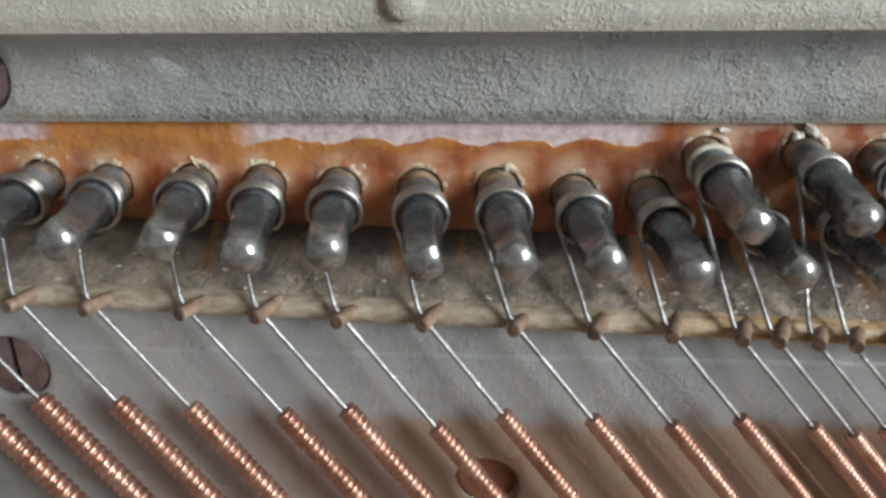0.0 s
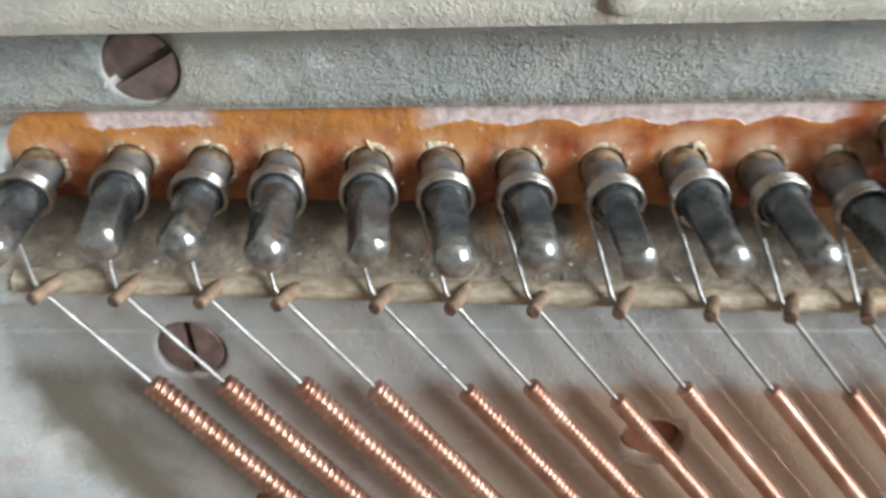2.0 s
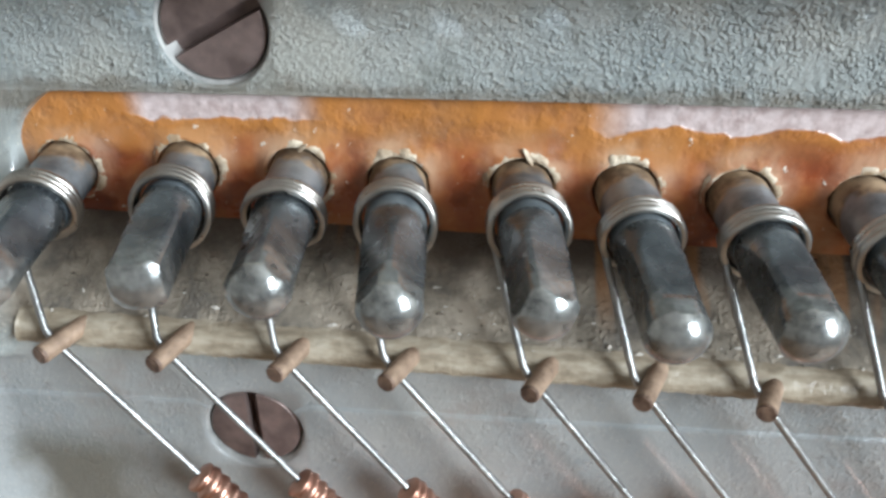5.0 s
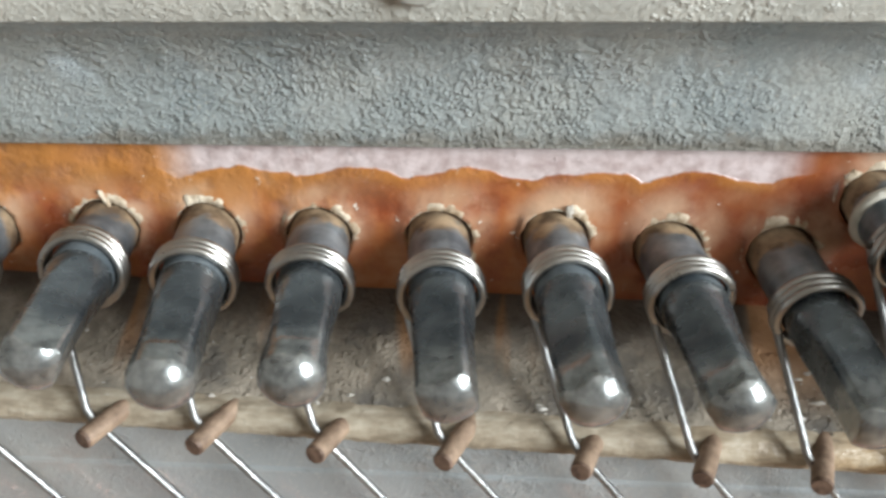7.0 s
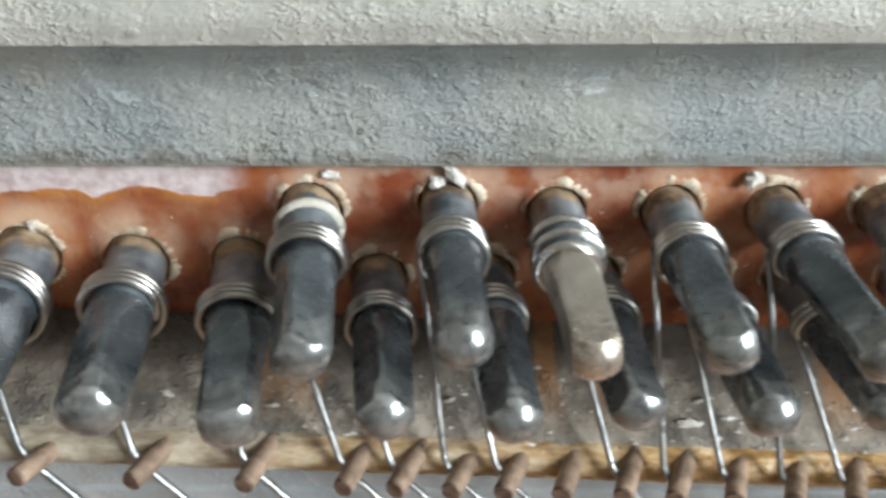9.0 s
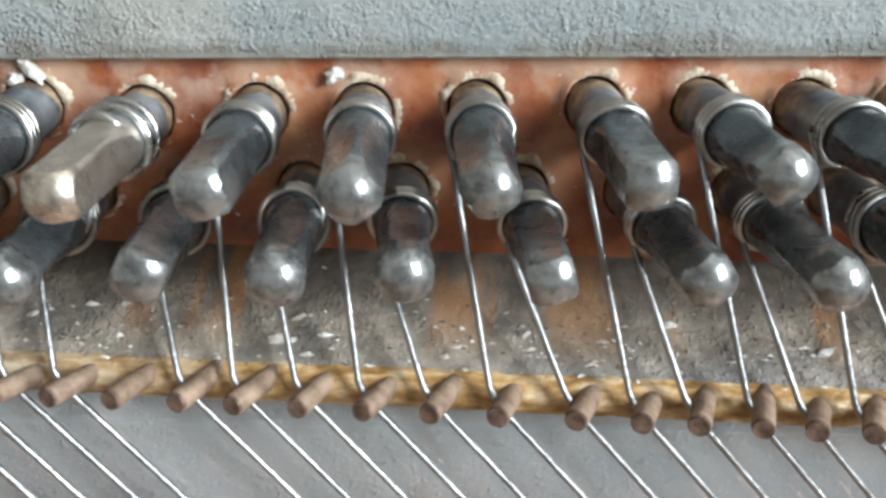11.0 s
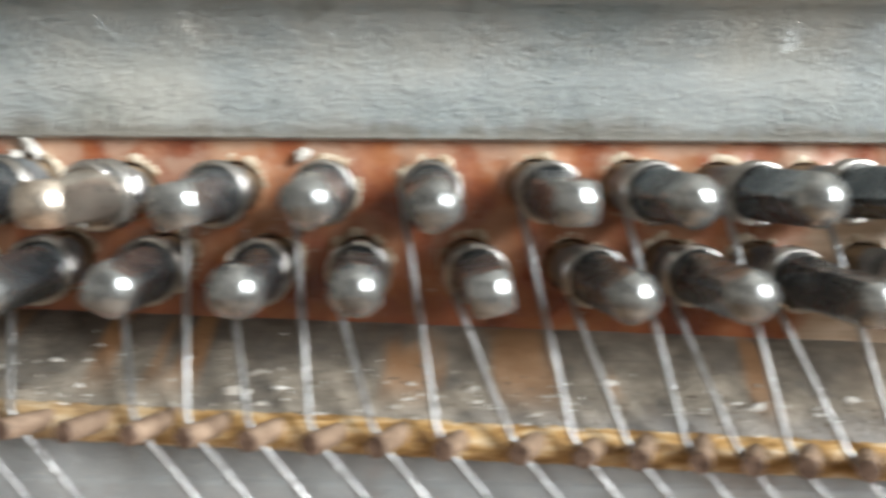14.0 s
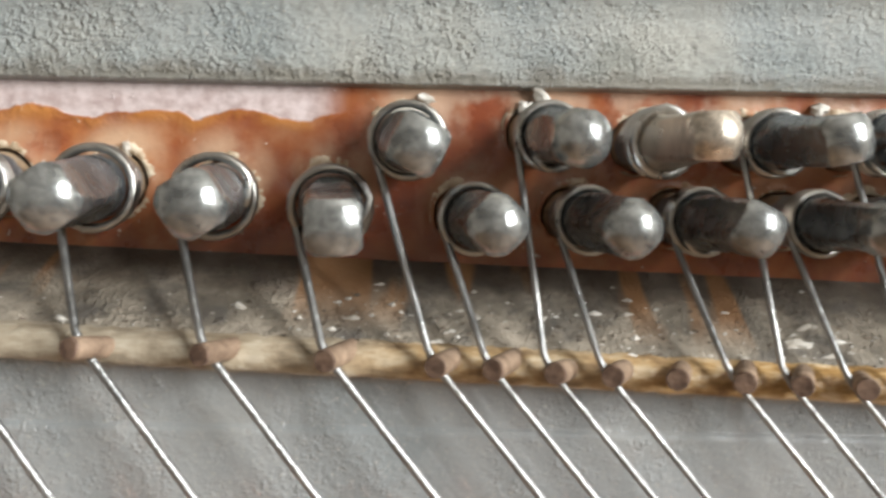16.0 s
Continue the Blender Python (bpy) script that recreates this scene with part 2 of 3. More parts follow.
    span = maths(nt, "MULTIPLY", soft(nt, xyz[0], -0.036, -0.028), soft(nt, xyz[0], 0.046, 0.040))
    span2 = maths(nt, "MULTIPLY", soft(nt, xyz[0], -0.096, -0.092), soft(nt, xyz[0], -0.068, -0.074))
    both = maths(nt, "MAXIMUM", span, maths(nt, "MULTIPLY", span2, soft(nt, maths(nt, "ADD", xyz[2], maths(nt, "MULTIPLY", noise_tex(nt, p, 170, 5, 0.7), 0.006)), 0.0100, 0.0108)))
    pink = maths(nt, "MULTIPLY", soft(nt, above, -0.0001, 0.0003), both)
    speck = ramp(nt, noise_tex(nt, p, 500, 3), (0.35, (0.46, 0.35, 0.33)), (0.6, (0.66, 0.55, 0.53)))
    bank = maths(nt, "MULTIPLY", maths(nt, "MULTIPLY", soft(nt, above, -0.0022, -0.0003), maths(nt, "SUBTRACT", 1.0, pink)), soft(nt, xyz[0], 0.050, 0.035))
    bank = maths(nt, "MULTIPLY", bank, soft(nt, noise_tex(nt, p, 180, 4, 0.6), 0.34, 0.58))
    base = mix(nt, maths(nt, "MULTIPLY", bank, 0.65), base, (0.48, 0.19, 0.04))
    scratch = node(nt, "ShaderNodeMapping")
    scratch.inputs["Scale"].default_value = (1500, 400, 420)
    scratch.inputs["Rotation"].default_value = (0.0, 0.7, 0.0)
    nt.links.new(p, scratch.inputs["Vector"])
    chip_off = maths(nt, "MULTIPLY", soft(nt, noise_tex(nt, scratch.outputs["Vector"], 1.0, 4, 0.65), 0.66, 0.70), soft(nt, noise_tex(nt, p, 90, 3), 0.48, 0.60))
    base = mix(nt, maths(nt, "MULTIPLY", chip_off, 0.8), base, (0.72, 0.60, 0.45))
    base = mix(nt, pink, base, speck)
    nt.links.new(base, b.inputs["Base Color"])
    nt.links.new(ramp(nt, big, (0.3, 0.20), (0.7, 0.40)), b.inputs["Roughness"])
    b.inputs["Coat Weight"].default_value = 0.4
    b.inputs["Coat Roughness"].default_value = 0.12
    h = maths(nt, "ADD", maths(nt, "MULTIPLY", pink, -0.3), maths(nt, "ADD", maths(nt, "MULTIPLY", noise_tex(nt, p, 230, 4), 0.8), maths(nt, "ADD", maths(nt, "MULTIPLY", fleck, 0.3), maths(nt, "ADD", maths(nt, "MULTIPLY", pool, 0.35), maths(nt, "MULTIPLY", bank, 0.5)))))
    bump(nt, b, h, 0.5, 0.0008)
    return m


def mat_metal(name, dark, light, rough, metallic=1.0, scale=300, worn=None, lumps=0.15):
    m, nt, b = shader(name)
    p, xyz = own_place(nt)
    info = nt.nodes.new("ShaderNodeObjectInfo")
    shift = nt.nodes.new("ShaderNodeVectorMath")
    shift.operation = "ADD"
    nt.links.new(p, shift.inputs[0])
    nt.links.new(info.outputs["Random"], shift.inputs[1])
    q = shift.outputs[0]
    n = noise_tex(nt, q, scale, 5)
    col = ramp(nt, n, (0.35, dark), (0.68, light))
    rg = ramp(nt, noise_tex(nt, q, scale * 2.5, 4), (0.3, rough * 0.75), (0.7, rough * 1.35))
    # worn tip, lightened further: the room's reflection is put into its colour
    if worn:
        tip = maths(nt, "ADD", xyz[1], maths(nt, "MULTIPLY", noise_tex(nt, q, 420, 3), -0.006))
        tip = soft(nt, tip, -0.0235, -0.0275)
        mott = noise_tex(nt, q, 520, 6, 0.7)
        spot = ramp(nt, mott, (0.36, tuple(c * 0.42 for c in worn)), (0.52, tuple(c * 0.9 for c in worn)), (0.66, tuple(c * 1.25 for c in worn)))
        col = mix(nt, tip, col, spot)
        rg = mix(nt, tip, rg, ramp(nt, mott, (0.35, rough * 1.15), (0.65, rough * 0.62)))
    nt.links.new(col, b.inputs["Base Color"])
    nt.links.new(rg, b.inputs["Roughness"])
    b.inputs["Metallic"].default_value = metallic
    bump(nt, b, noise_tex(nt, q, scale * 6, 3), lumps, 0.0004)
    return m


def mat_plain(name, a, c, rough, scale, lumps=0.3, depth=0.001):
    m, nt, b = shader(name)
    p, xyz, geo = place(nt)
    nt.links.new(ramp(nt, noise_tex(nt, p, scale, 5), (0.35, a), (0.65, c)), b.inputs["Base Color"])
    b.inputs["Roughness"].default_value = rough
    bump(nt, b, noise_tex(nt, p, scale * 5, 3), lumps, depth)
    return m


def mat_ridge():
    """Rubbed, dusty paint on the ledge's lip: grey-beige at the bass end, golden towards the treble."""
    m, nt, b = shader("rubbed_golden_lip")
    p, xyz, geo = place(nt)
    mp = node(nt, "ShaderNodeMapping")
    mp.inputs["Scale"].default_value = (260, 700, 700)
    nt.links.new(p, mp.inputs["Vector"])
    streak = noise_tex(nt, mp.outputs["Vector"], 1.0, 5)
    a = ramp(nt, streak, (0.36, (0.26, 0.21, 0.15)), (0.5, (0.36, 0.30, 0.22)), (0.66, (0.46, 0.40, 0.31)))
    g = ramp(nt, streak, (0.36, (0.26, 0.14, 0.050)), (0.5, (0.50, 0.30, 0.115)), (0.66, (0.70, 0.54, 0.34)))
    gold = maths(nt, "ADD", xyz[0], maths(nt, "MULTIPLY", noise_tex(nt, p, 40, 3), 0.12))
    nt.links.new(mix(nt, soft(nt, gold, 0.08, 0.16), a, g), b.inputs["Base Color"])
    b.inputs["Roughness"].default_value = 0.33
    bump(nt, b, maths(nt, "ADD", streak, noise_tex(nt, p, 900, 3)), 0.4, 0.0006)
    return m


def mat_shank():
    """Dark steel, tan with wood dust where it leaves the block."""
    m, nt, b = shader("dusty_steel_shank")
    p, xyz = own_place(nt)
    info = nt.nodes.new("ShaderNodeObjectInfo")
    shift = nt.nodes.new("ShaderNodeVectorMath")
    shift.operation = "ADD"
    nt.links.new(p, shift.inputs[0])
    nt.links.new(info.outputs["Random"], shift.inputs[1])
    q = shift.outputs[0]
    steel = ramp(nt, noise_tex(nt, q, 220, 5), (0.38, (0.10, 0.12, 0.135)), (0.62, (0.27, 0.30, 0.315)))
    tan = ramp(nt, noise_tex(nt, q, 350, 5), (0.38, (0.13, 0.085, 0.05)), (0.62, (0.44, 0.32, 0.20)))
    edge = maths(nt, "ADD", xyz[1], maths(nt, "MULTIPLY", noise_tex(nt, q, 260, 4), 0.010))
    dust = soft(nt, edge, 0.0014, 0.0034)
    nt.links.new(mix(nt, dust, steel, tan), b.inputs["Base Color"])
    nt.links.new(maths(nt, "SUBTRACT", 0.35, maths(nt, "MULTIPLY", dust, 0.3)), b.inputs["Metallic"])
    nt.links.new(maths(nt, "ADD", 0.34, maths(nt, "MULTIPLY", dust, 0.3)), b.inputs["Roughness"])
    return m


def mat_nail():
    """Oxidised brass, tan on the shaft, dark brown on the cut end."""
    m, nt, b = shader("oxidised_brass")
    p, xyz = own_place(nt)
    info = nt.nodes.new("ShaderNodeObjectInfo")
    shift = nt.nodes.new("ShaderNodeVectorMath")
    shift.operation = "ADD"
    nt.links.new(p, shift.inputs[0])
    nt.links.new(info.outputs["Random"], shift.inputs[1])
    q = shift.outputs[0]
    shaft = ramp(nt, noise_tex(nt, q, 420, 5, 0.6), (0.34, (0.21, 0.14, 0.095)), (0.66, (0.45, 0.32, 0.225)))
    cut = ramp(nt, noise_tex(nt, q, 700, 4), (0.35, (0.085, 0.05, 0.035)), (0.65, (0.24, 0.155, 0.11)))
    at_end = soft(nt, maths(nt, "ADD", xyz[1], maths(nt, "MULTIPLY", noise_tex(nt, q, 600, 3), 0.0008)), 0.0011, 0.0005)
    nt.links.new(mix(nt, at_end, shaft, cut), b.inputs["Base Color"])
    b.inputs["Roughness"].default_value = 0.5
    b.inputs["Metallic"].default_value = 0.2
    bump(nt, b, noise_tex(nt, q, 2200, 3), 0.4, 0.0004)
    return m


IRON = mat_iron()
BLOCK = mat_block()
PIN = mat_metal("blued_steel", (0.085, 0.096, 0.104), (0.21, 0.23, 0.24), 0.26, 0.75, 190, (0.36, 0.37, 0.36), 0.14)
BARE_PIN = mat_metal("tarnished_nickel", (0.50, 0.45, 0.38), (0.72, 0.65, 0.56), 0.34, 0.85, 220, (0.70, 0.62, 0.52), 0.10)
STEEL = mat_metal("string_steel", (0.26, 0.26, 0.255), (0.46, 0.455, 0.44), 0.38, 0.9, 160, None, 0.5)
BRIGHT = mat_metal("bright_steel", (0.50, 0.49, 0.47), (0.70, 0.69, 0.66), 0.28, 1.0, 160, None, 0.05)
COIL = mat_metal("coiled_steel", (0.32, 0.31, 0.29), (0.62, 0.59, 0.54), 0.33, 1.0, 140, None, 0.0)
COPPER = mat_metal("copper_wire", (0.48, 0.26, 0.19), (0.76, 0.49, 0.39), 0.38, 1.0, 120)
NAIL = mat_nail()
SHANK = mat_shank()
SCREW = mat_metal("brown_screw_steel", (0.15, 0.11, 0.10), (0.27, 0.20, 0.18), 0.42, 0.5, 300)
RIM = mat_metal("bare_chipped_rim", (0.22, 0.22, 0.21), (0.82, 0.81, 0.77), 0.35, 0.25, 110, None, 0.3)
RIDGE = mat_ridge()
PLUG = mat_plain("red_brown_plug", (0.20, 0.075, 0.04), (0.32, 0.14, 0.08), 0.6, 90)
CRUMB = mat_plain("pale_crumbs", (0.45, 0.40, 0.33), (0.75, 0.72, 0.66), 0.8, 300)
CREAM = mat_plain("cream_paper", (0.48, 0.44, 0.36), (0.68, 0.64, 0.55), 0.7, 300)
CHALK = mat_plain("wood_burr", (0.36, 0.25, 0.15), (0.74, 0.64, 0.49), 0.6, 520)
PLASTER = mat_plain("wall_plaster", (0.53, 0.505, 0.465), (0.61, 0.585, 0.545), 0.9, 4, 0.1, 0.002)
BOARDS = mat_plain("floor_boards", (0.22, 0.13, 0.07), (0.34, 0.21, 0.12), 0.5, 6, 0.1, 0.002)
CASE = mat_plain("pale_case_wood", (0.50, 0.43, 0.32), (0.62, 0.55, 0.43), 0.6, 30, 0.2, 0.001)


# ---------- mesh helpers ----------
def mesh_ob(name, verts, faces, material, smooth=True, parent=None, label=""):
    me = bpy.data.meshes.new(name)
    me.from_pydata([tuple(v) for v in verts], [], faces)
    if smooth:
        me.polygons.foreach_set("use_smooth", [True] * len(me.polygons))
    me.materials.append(material)
    me.update()
    ob = new(name, me)
    if parent is not None:
        ob.parent = parent
    if label:
        ob["label"] = label
    return ob


def tube(path, radius, seg=10, closed_ends=True, radii=None):
    """Vertices and faces of a round tube along a path."""
    pts = [Vector(p) for p in path]
    vs, fs = [], []
    side = None
    for i, p in enumerate(pts):
        d = (pts[min(i + 1, len(pts) - 1)] - pts[max(i - 1, 0)]).normalized()
        if side is None:
            side = d.orthogonal().normalized()
        side = (side - d * side.dot(d)).normalized()
        other = d.cross(side)
        r = radii[i] if radii else radius
        for k in range(seg):
            a = 2 * math.pi * k / seg
            vs.append(p + side * (r * math.cos(a)) + other * (r * math.sin(a)))
    for i in range(len(pts) - 1):
        for k in range(seg):
            a, b = i * seg + k, i * seg + (k + 1) % seg
            fs.append((a, b, b + seg, a + seg))
    if closed_ends:
        fs.append(tuple(reversed(range(seg))))
        fs.append(tuple(range((len(pts) - 1) * seg, len(pts) * seg)))
    return vs, fs


def box_data(x0, x1, y0, y1, z0, z1):
    v = [(x, y, z) for x in (x0, x1) for y in (y0, y1) for z in (z0, z1)]
    return v, [(0, 1, 3, 2), (4, 6, 7, 5), (0, 4, 5, 1), (2, 3, 7, 6), (0, 2, 6, 4), (1, 5, 7, 3)]


def empty(name, at, label, category, group="", kind=""):
    ob = new(name)
    ob.location = at
    return tagged(ob, label, category, group, kind)


# ---------- the iron plate ----------
SLOT_TOP, SLOT_LEFT = 0.01150, -0.1104


def ridge_z(x):
    return -0.0188 - 0.0340 * x


def ledge_z(x):
    return -0.0095 - 0.0270 * x


def step(v, lo, hi):
    t = np.clip((v - lo) / (hi - lo), 0, 1)
    return t * t * (3 - 2 * t)


def plate_y(x, z):
    zr, zw = ridge_z(x), ledge_z(x)
    # lower field, the bead under the ledge, the sloping ledge
    y = np.where(z < zr, -0.0130 - 0.0027 * step(z, zr - 0.0038, zr - 0.0024), 0.0)
    t = np.clip((zw - z) / (zw - zr), 0, 1)
    y = np.where(z >= zr, -0.0157 * t ** 0.92, y)
    # the slot in which the wooden pin block lies open
    slot = step(z, zw - 0.0002, zw + 0.0008)
    y = y * (1 - slot) + 0.004 * slot
    # the end of slot and field towards the bass side
    bass = -0.0018 - 0.0150 * step(-z, -0.004, 0.016) - 0.006 * step(-x, 0.112, 0.15)
    edge = SLOT_LEFT + 0.0085 * np.clip((z - 0.0030) / 0.0095, 0, 1) ** 2
    y = y + (bass - y) * step(-x, -edge - 0.0004, -edge + 0.0016) * step(z, -0.024, -0.020)
    rim = -0.1175 + 0.0200 * np.clip((-z - 0.040) / 0.045, 0, 1.4) ** 1.2
    y = y + (-0.0230 - 0.020 * np.clip((-x - 0.122) / 0.05, 0, 1.4) - y) * step(-x, -rim - 0.002, -rim + 0.016) * step(-z, 0.010, 0.024)
    knob = np.exp(-(((x + 0.137) / 0.016) ** 2 + ((z + 0.098) / 0.012) ** 2))
    y = y - 0.006 * knob
    # the band over the slot, the rib over it
    top = step(z, SLOT_TOP - 0.0008, SLOT_TOP + 0.0004)
    band = -0.0018 - 0.0004 * step(z, SLOT_TOP, SLOT_TOP + 0.002)
    # a cove leads from the band to the rib's lower edge
    foot = 0.0181
    cove = np.clip((z - foot) / 0.0114, 0, 1)
    band = band - 0.0094 * (1 - np.sqrt(1 - np.minimum(cove, 0.9995) ** 2)) - 0.0009 * step(z, 0.0289, 0.0325)
    band = band + 0.018 * step(z, 0.0385, 0.0425)
    band = band - 0.006 * step(-x, 0.108, 0.15) * step(-z, -0.028, -0.020)
    return y * (1 - top) + band * top


def build_plate():
    xs = np.arange(-0.200, 0.3001, 0.0008)
    zs = np.concatenate([np.arange(-0.140, -0.0300, 0.0010), np.arange(-0.0300, -0.0020, 0.00040), np.arange(-0.0020, 0.0090, 0.0008), np.arange(0.0090, 0.0120, 0.00025), np.arange(0.0120, 0.0268, 0.0006), np.arange(0.0268, 0.0304, 0.00024), np.arange(0.0304, 0.0440, 0.0006)])
    X, Z = np.meshgrid(xs, zs)
    Y = plate_y(X, Z)
    nz, nx = X.shape
    verts = list(zip(X.ravel().tolist(), Y.ravel().tolist(), Z.ravel().tolist()))
    skip = set()
    faces = []
    for cx, cz, r, depth in HOLES:
        m = r * 1.09
        i0, i1 = np.searchsorted(xs, cx - m), np.searchsorted(xs, cx + m)
        j0, j1 = np.searchsorted(zs, cz - m), np.searchsorted(zs, cz + m)
        skip.update((j, i) for j in range(j0, j1) for i in range(i0, i1))
        ring = [j0 * nx + i for i in range(i0, i1)] + [j * nx + i1 for j in range(j0, j1)] + [j1 * nx + i for i in range(i1, i0, -1)] + [j * nx + i0 for j in range(j1, j0, -1)]
        y0 = float(plate_y(np.array(cx), np.array(cz)))
        last = ring
        for rr, dd in ((r * 1.03, 0.0), (r, 0.0002), (r * 0.985, 0.0006), (r * 0.93, depth * 0.55), (r * 0.92, depth), (r * 0.4, depth), (0.0002, depth)):
            cur = []
            for k in ring:
                a = math.atan2(verts[k][2] - cz, verts[k][0] - cx)
                verts.append((cx + rr * math.cos(a), y0 + dd, cz + rr * math.sin(a)))
                cur.append(len(verts) - 1)
            n = len(ring)
            faces += [(last[k], last[(k + 1) % n], cur[(k + 1) % n], cur[k]) for k in range(n)]
            last = cur
        faces.append(tuple(last))
    for j in range(nz - 1):
        o = j * nx
        faces += [(o + i, o + i + 1, o + nx + i + 1, o + nx + i) for i in range(nx - 1) if (j, i) not in skip]
    # the casting's thickness at its outer border
    rim = [i for i in range(nx)] + [j * nx + nx - 1 for j in range(1, nz)] + [(nz - 1) * nx + i for i in range(nx - 2, -1, -1)] + [j * nx for j in range(nz - 2, 0, -1)]
    back = []
    for k in rim:
        verts.append((verts[k][0], 0.012, verts[k][2]))
        back.append(len(verts) - 1)
    n = len(rim)
    faces += [(rim[(k + 1) % n], rim[k], back[k], back[(k + 1) % n]) for k in range(n)]
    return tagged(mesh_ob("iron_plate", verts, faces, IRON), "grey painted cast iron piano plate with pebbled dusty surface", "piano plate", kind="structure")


HOLES = [(-0.0812, 0.0203, 0.0073, 0.0050), (-0.0802, -0.0354, 0.0073, 0.0050), (0.0134, -0.0610, 0.0068, 0.0032), (-0.0690, -0.0840, 0.0068, 0.0032)]
build_plate()

# bead along the ledge's front
section = [(-0.0120, 0.0012), (-0.0140, 0.0011), (-0.0154, 0.0007), (-0.0163, 0.0000), (-0.0168, -0.0010), (-0.0170, -0.0016), (-0.0168, -0.0025), (-0.0163, -0.0029), (-0.0150, -0.0031), (-0.0120, -0.0031)]
bead_x = np.linspace(-0.109, 0.298, 420)
wear = random.Random(21)
v, f = [], []
for x in bead_x:
    d = wear.uniform(-0.00009, 0.00009)
    v += [(x, y + d * 0.6, ridge_z(x) + z + d) for y, z in section]
n = len(section)
f = [(a * n + b, a * n + b + 1, a * n + n + b + 1, a * n + n + b) for a in range(len(bead_x) - 1) for b in range(n - 1)]
f += [tuple(range(n)), tuple(reversed(range(len(v) - n, len(v))))]
tagged(mesh_ob("ledge_bead", v, f, RIDGE), "worn golden-brown bead along the plate ledge", "trim", kind="structure")

# raised casting mark on the rib
v, f = tube([(0.0002, -0.0105, 0.0348), (0.0002, -0.0136, 0.0348), (0.0002, -0.0140, 0.0348)], 0.003, 28, True, [0.0031, 0.0031, 0.0026])
tagged(mesh_ob("casting_boss", v, f, IRON), "small round raised boss on the plate rib", "casting mark", kind="structure")

# wooden rail of the case behind the rib
v, f = box_data(-0.20, 0.30, -0.0122, 0.03, 0.0412, 0.075)
tagged(mesh_ob("case_rail", v, f, CASE, False), "pale wooden rail of the piano case above the plate", "case rail", kind="structure")


# ---------- screws ----------
def screw(at, radius, slot_deg, thick=0.0012):
    """Round slotted head, slightly domed, its slot cut in."""
    cx, cy, cz = at
    thing = empty("plate_screw", at, "brown slotted steel screw sunk in the iron plate", "screw", "plate screws")
    bm = bmesh.new()
    R, w, d = radius, radius * 0.13, 0.0026
    n = 48
    c, s = math.cos(radians(slot_deg)), math.sin(radians(slot_deg))

    def put(u, q, y):
        return bm.verts.new((u * c - q * s, y, u * s + q * c))

    for sign in (1, -1):
        a0 = math.asin(w / R)
        arc = [a0 + (math.pi - 2 * a0) * k / n for k in range(n + 1)]
        rim = [put(R * math.cos(a), sign * R * math.sin(a), 0.0) for a in arc]
        low = [put(R * math.cos(a), sign * R * math.sin(a), 0.0035) for a in arc]
        top = [put(R * 0.95 * math.cos(a), sign * max(R * 0.95 * math.sin(a), w), -0.0003) for a in arc]
        for k in range(n):
            bm.faces.new((rim[k], rim[k + 1], top[k + 1], top[k]))
            bm.faces.new((low[k], low[k + 1], rim[k + 1], rim[k]))
        bm.faces.new(top)
        b0, b1 = put(R * math.cos(a0), sign * w, d), put(-R * math.cos(a0), sign * w, d)
        bm.faces.new((top[0], top[-1], b1, b0))
        bm.faces.new((rim[0], top[0], b0))
        bm.faces.new((rim[-1], b1, top[-1]))
        e0, e1 = put(R * math.cos(a0), 0, d), put(-R * math.cos(a0), 0, d)
        bm.faces.new((b0, b1, e1, e0))
    bmesh.ops.recalc_face_normals(bm, faces=bm.faces)
    me = bpy.data.meshes.new("screw_head")
    bm.to_mesh(me)
    bm.free()
    me.materials.append(SCREW)
    ob = new("screw_head", me)
    ob.parent = thing
    # bare, bright bevel of the countersink
    seg = 64
    rings = [(radius * 1.115, -0.0009), (radius * 1.07, -0.0004), (radius * 1.02, 0.0007), (radius * 0.99, 0.0030)]
    vs = [(q * math.cos(2 * math.pi * k / seg), y, q * math.sin(2 * math.pi * k / seg)) for q, y in rings for k in range(seg)]
    fs = [(i * seg + k, i * seg + (k + 1) % seg, i * seg + seg + (k + 1) % seg, i * seg + seg + k) for i in range(3) for k in range(seg)]
    mesh_ob("countersink_rim", vs, fs, RIM, parent=thing, label="bright bare metal rim")
    return thing


screw((-0.0812, -0.0012, 0.0203), 0.00665, 28)
screw((-0.0802, -0.0120, -0.0354), 0.00665, 90)
for x, z in ((0.0134, -0.0610), (-0.0690, -0.0840)):
    v, f = tube([(x, -0.0088, z), (x, -0.0100, z), (x, -0.0103, z)], 0.006, 32, True, [0.0061, 0.0061, 0.0052])
    tagged(mesh_ob("wood_plug", v, f, PLUG), "red-brown wooden plug deep in a plate hole", "plug", "hole plugs")

# ---------- tuning pins, strings, nails ----------
R_PIN, R_WIRE = 0.0035, 0.00050
PIN_LEN = 0.0275
# millimetres: each pin's hole in the block and the centre of its round end
LOW_BASE = [-105.5, -88.2, -73.0, -59.5, -43.0, -29.5, -15.0, 0.4, 15.1, 29.2, 43.1, 60.6, 74.6, 88.2, 102.1, 114.1, 128.7, 142.3, 155.1, 166.7, 180.8, 190.9, 204.5]
LOW_BASE_Z = [-0.3, 0.1, -0.3, -1.2, -1.0, -1.1, -1.6, -1.7, -1.5, -2.6, -2.9, -5.0, -4.7, -4.7, -4.7, -4.7, -4.7, -4.7, -4.7, -4.7, -4.7, -4.7, -4.7]
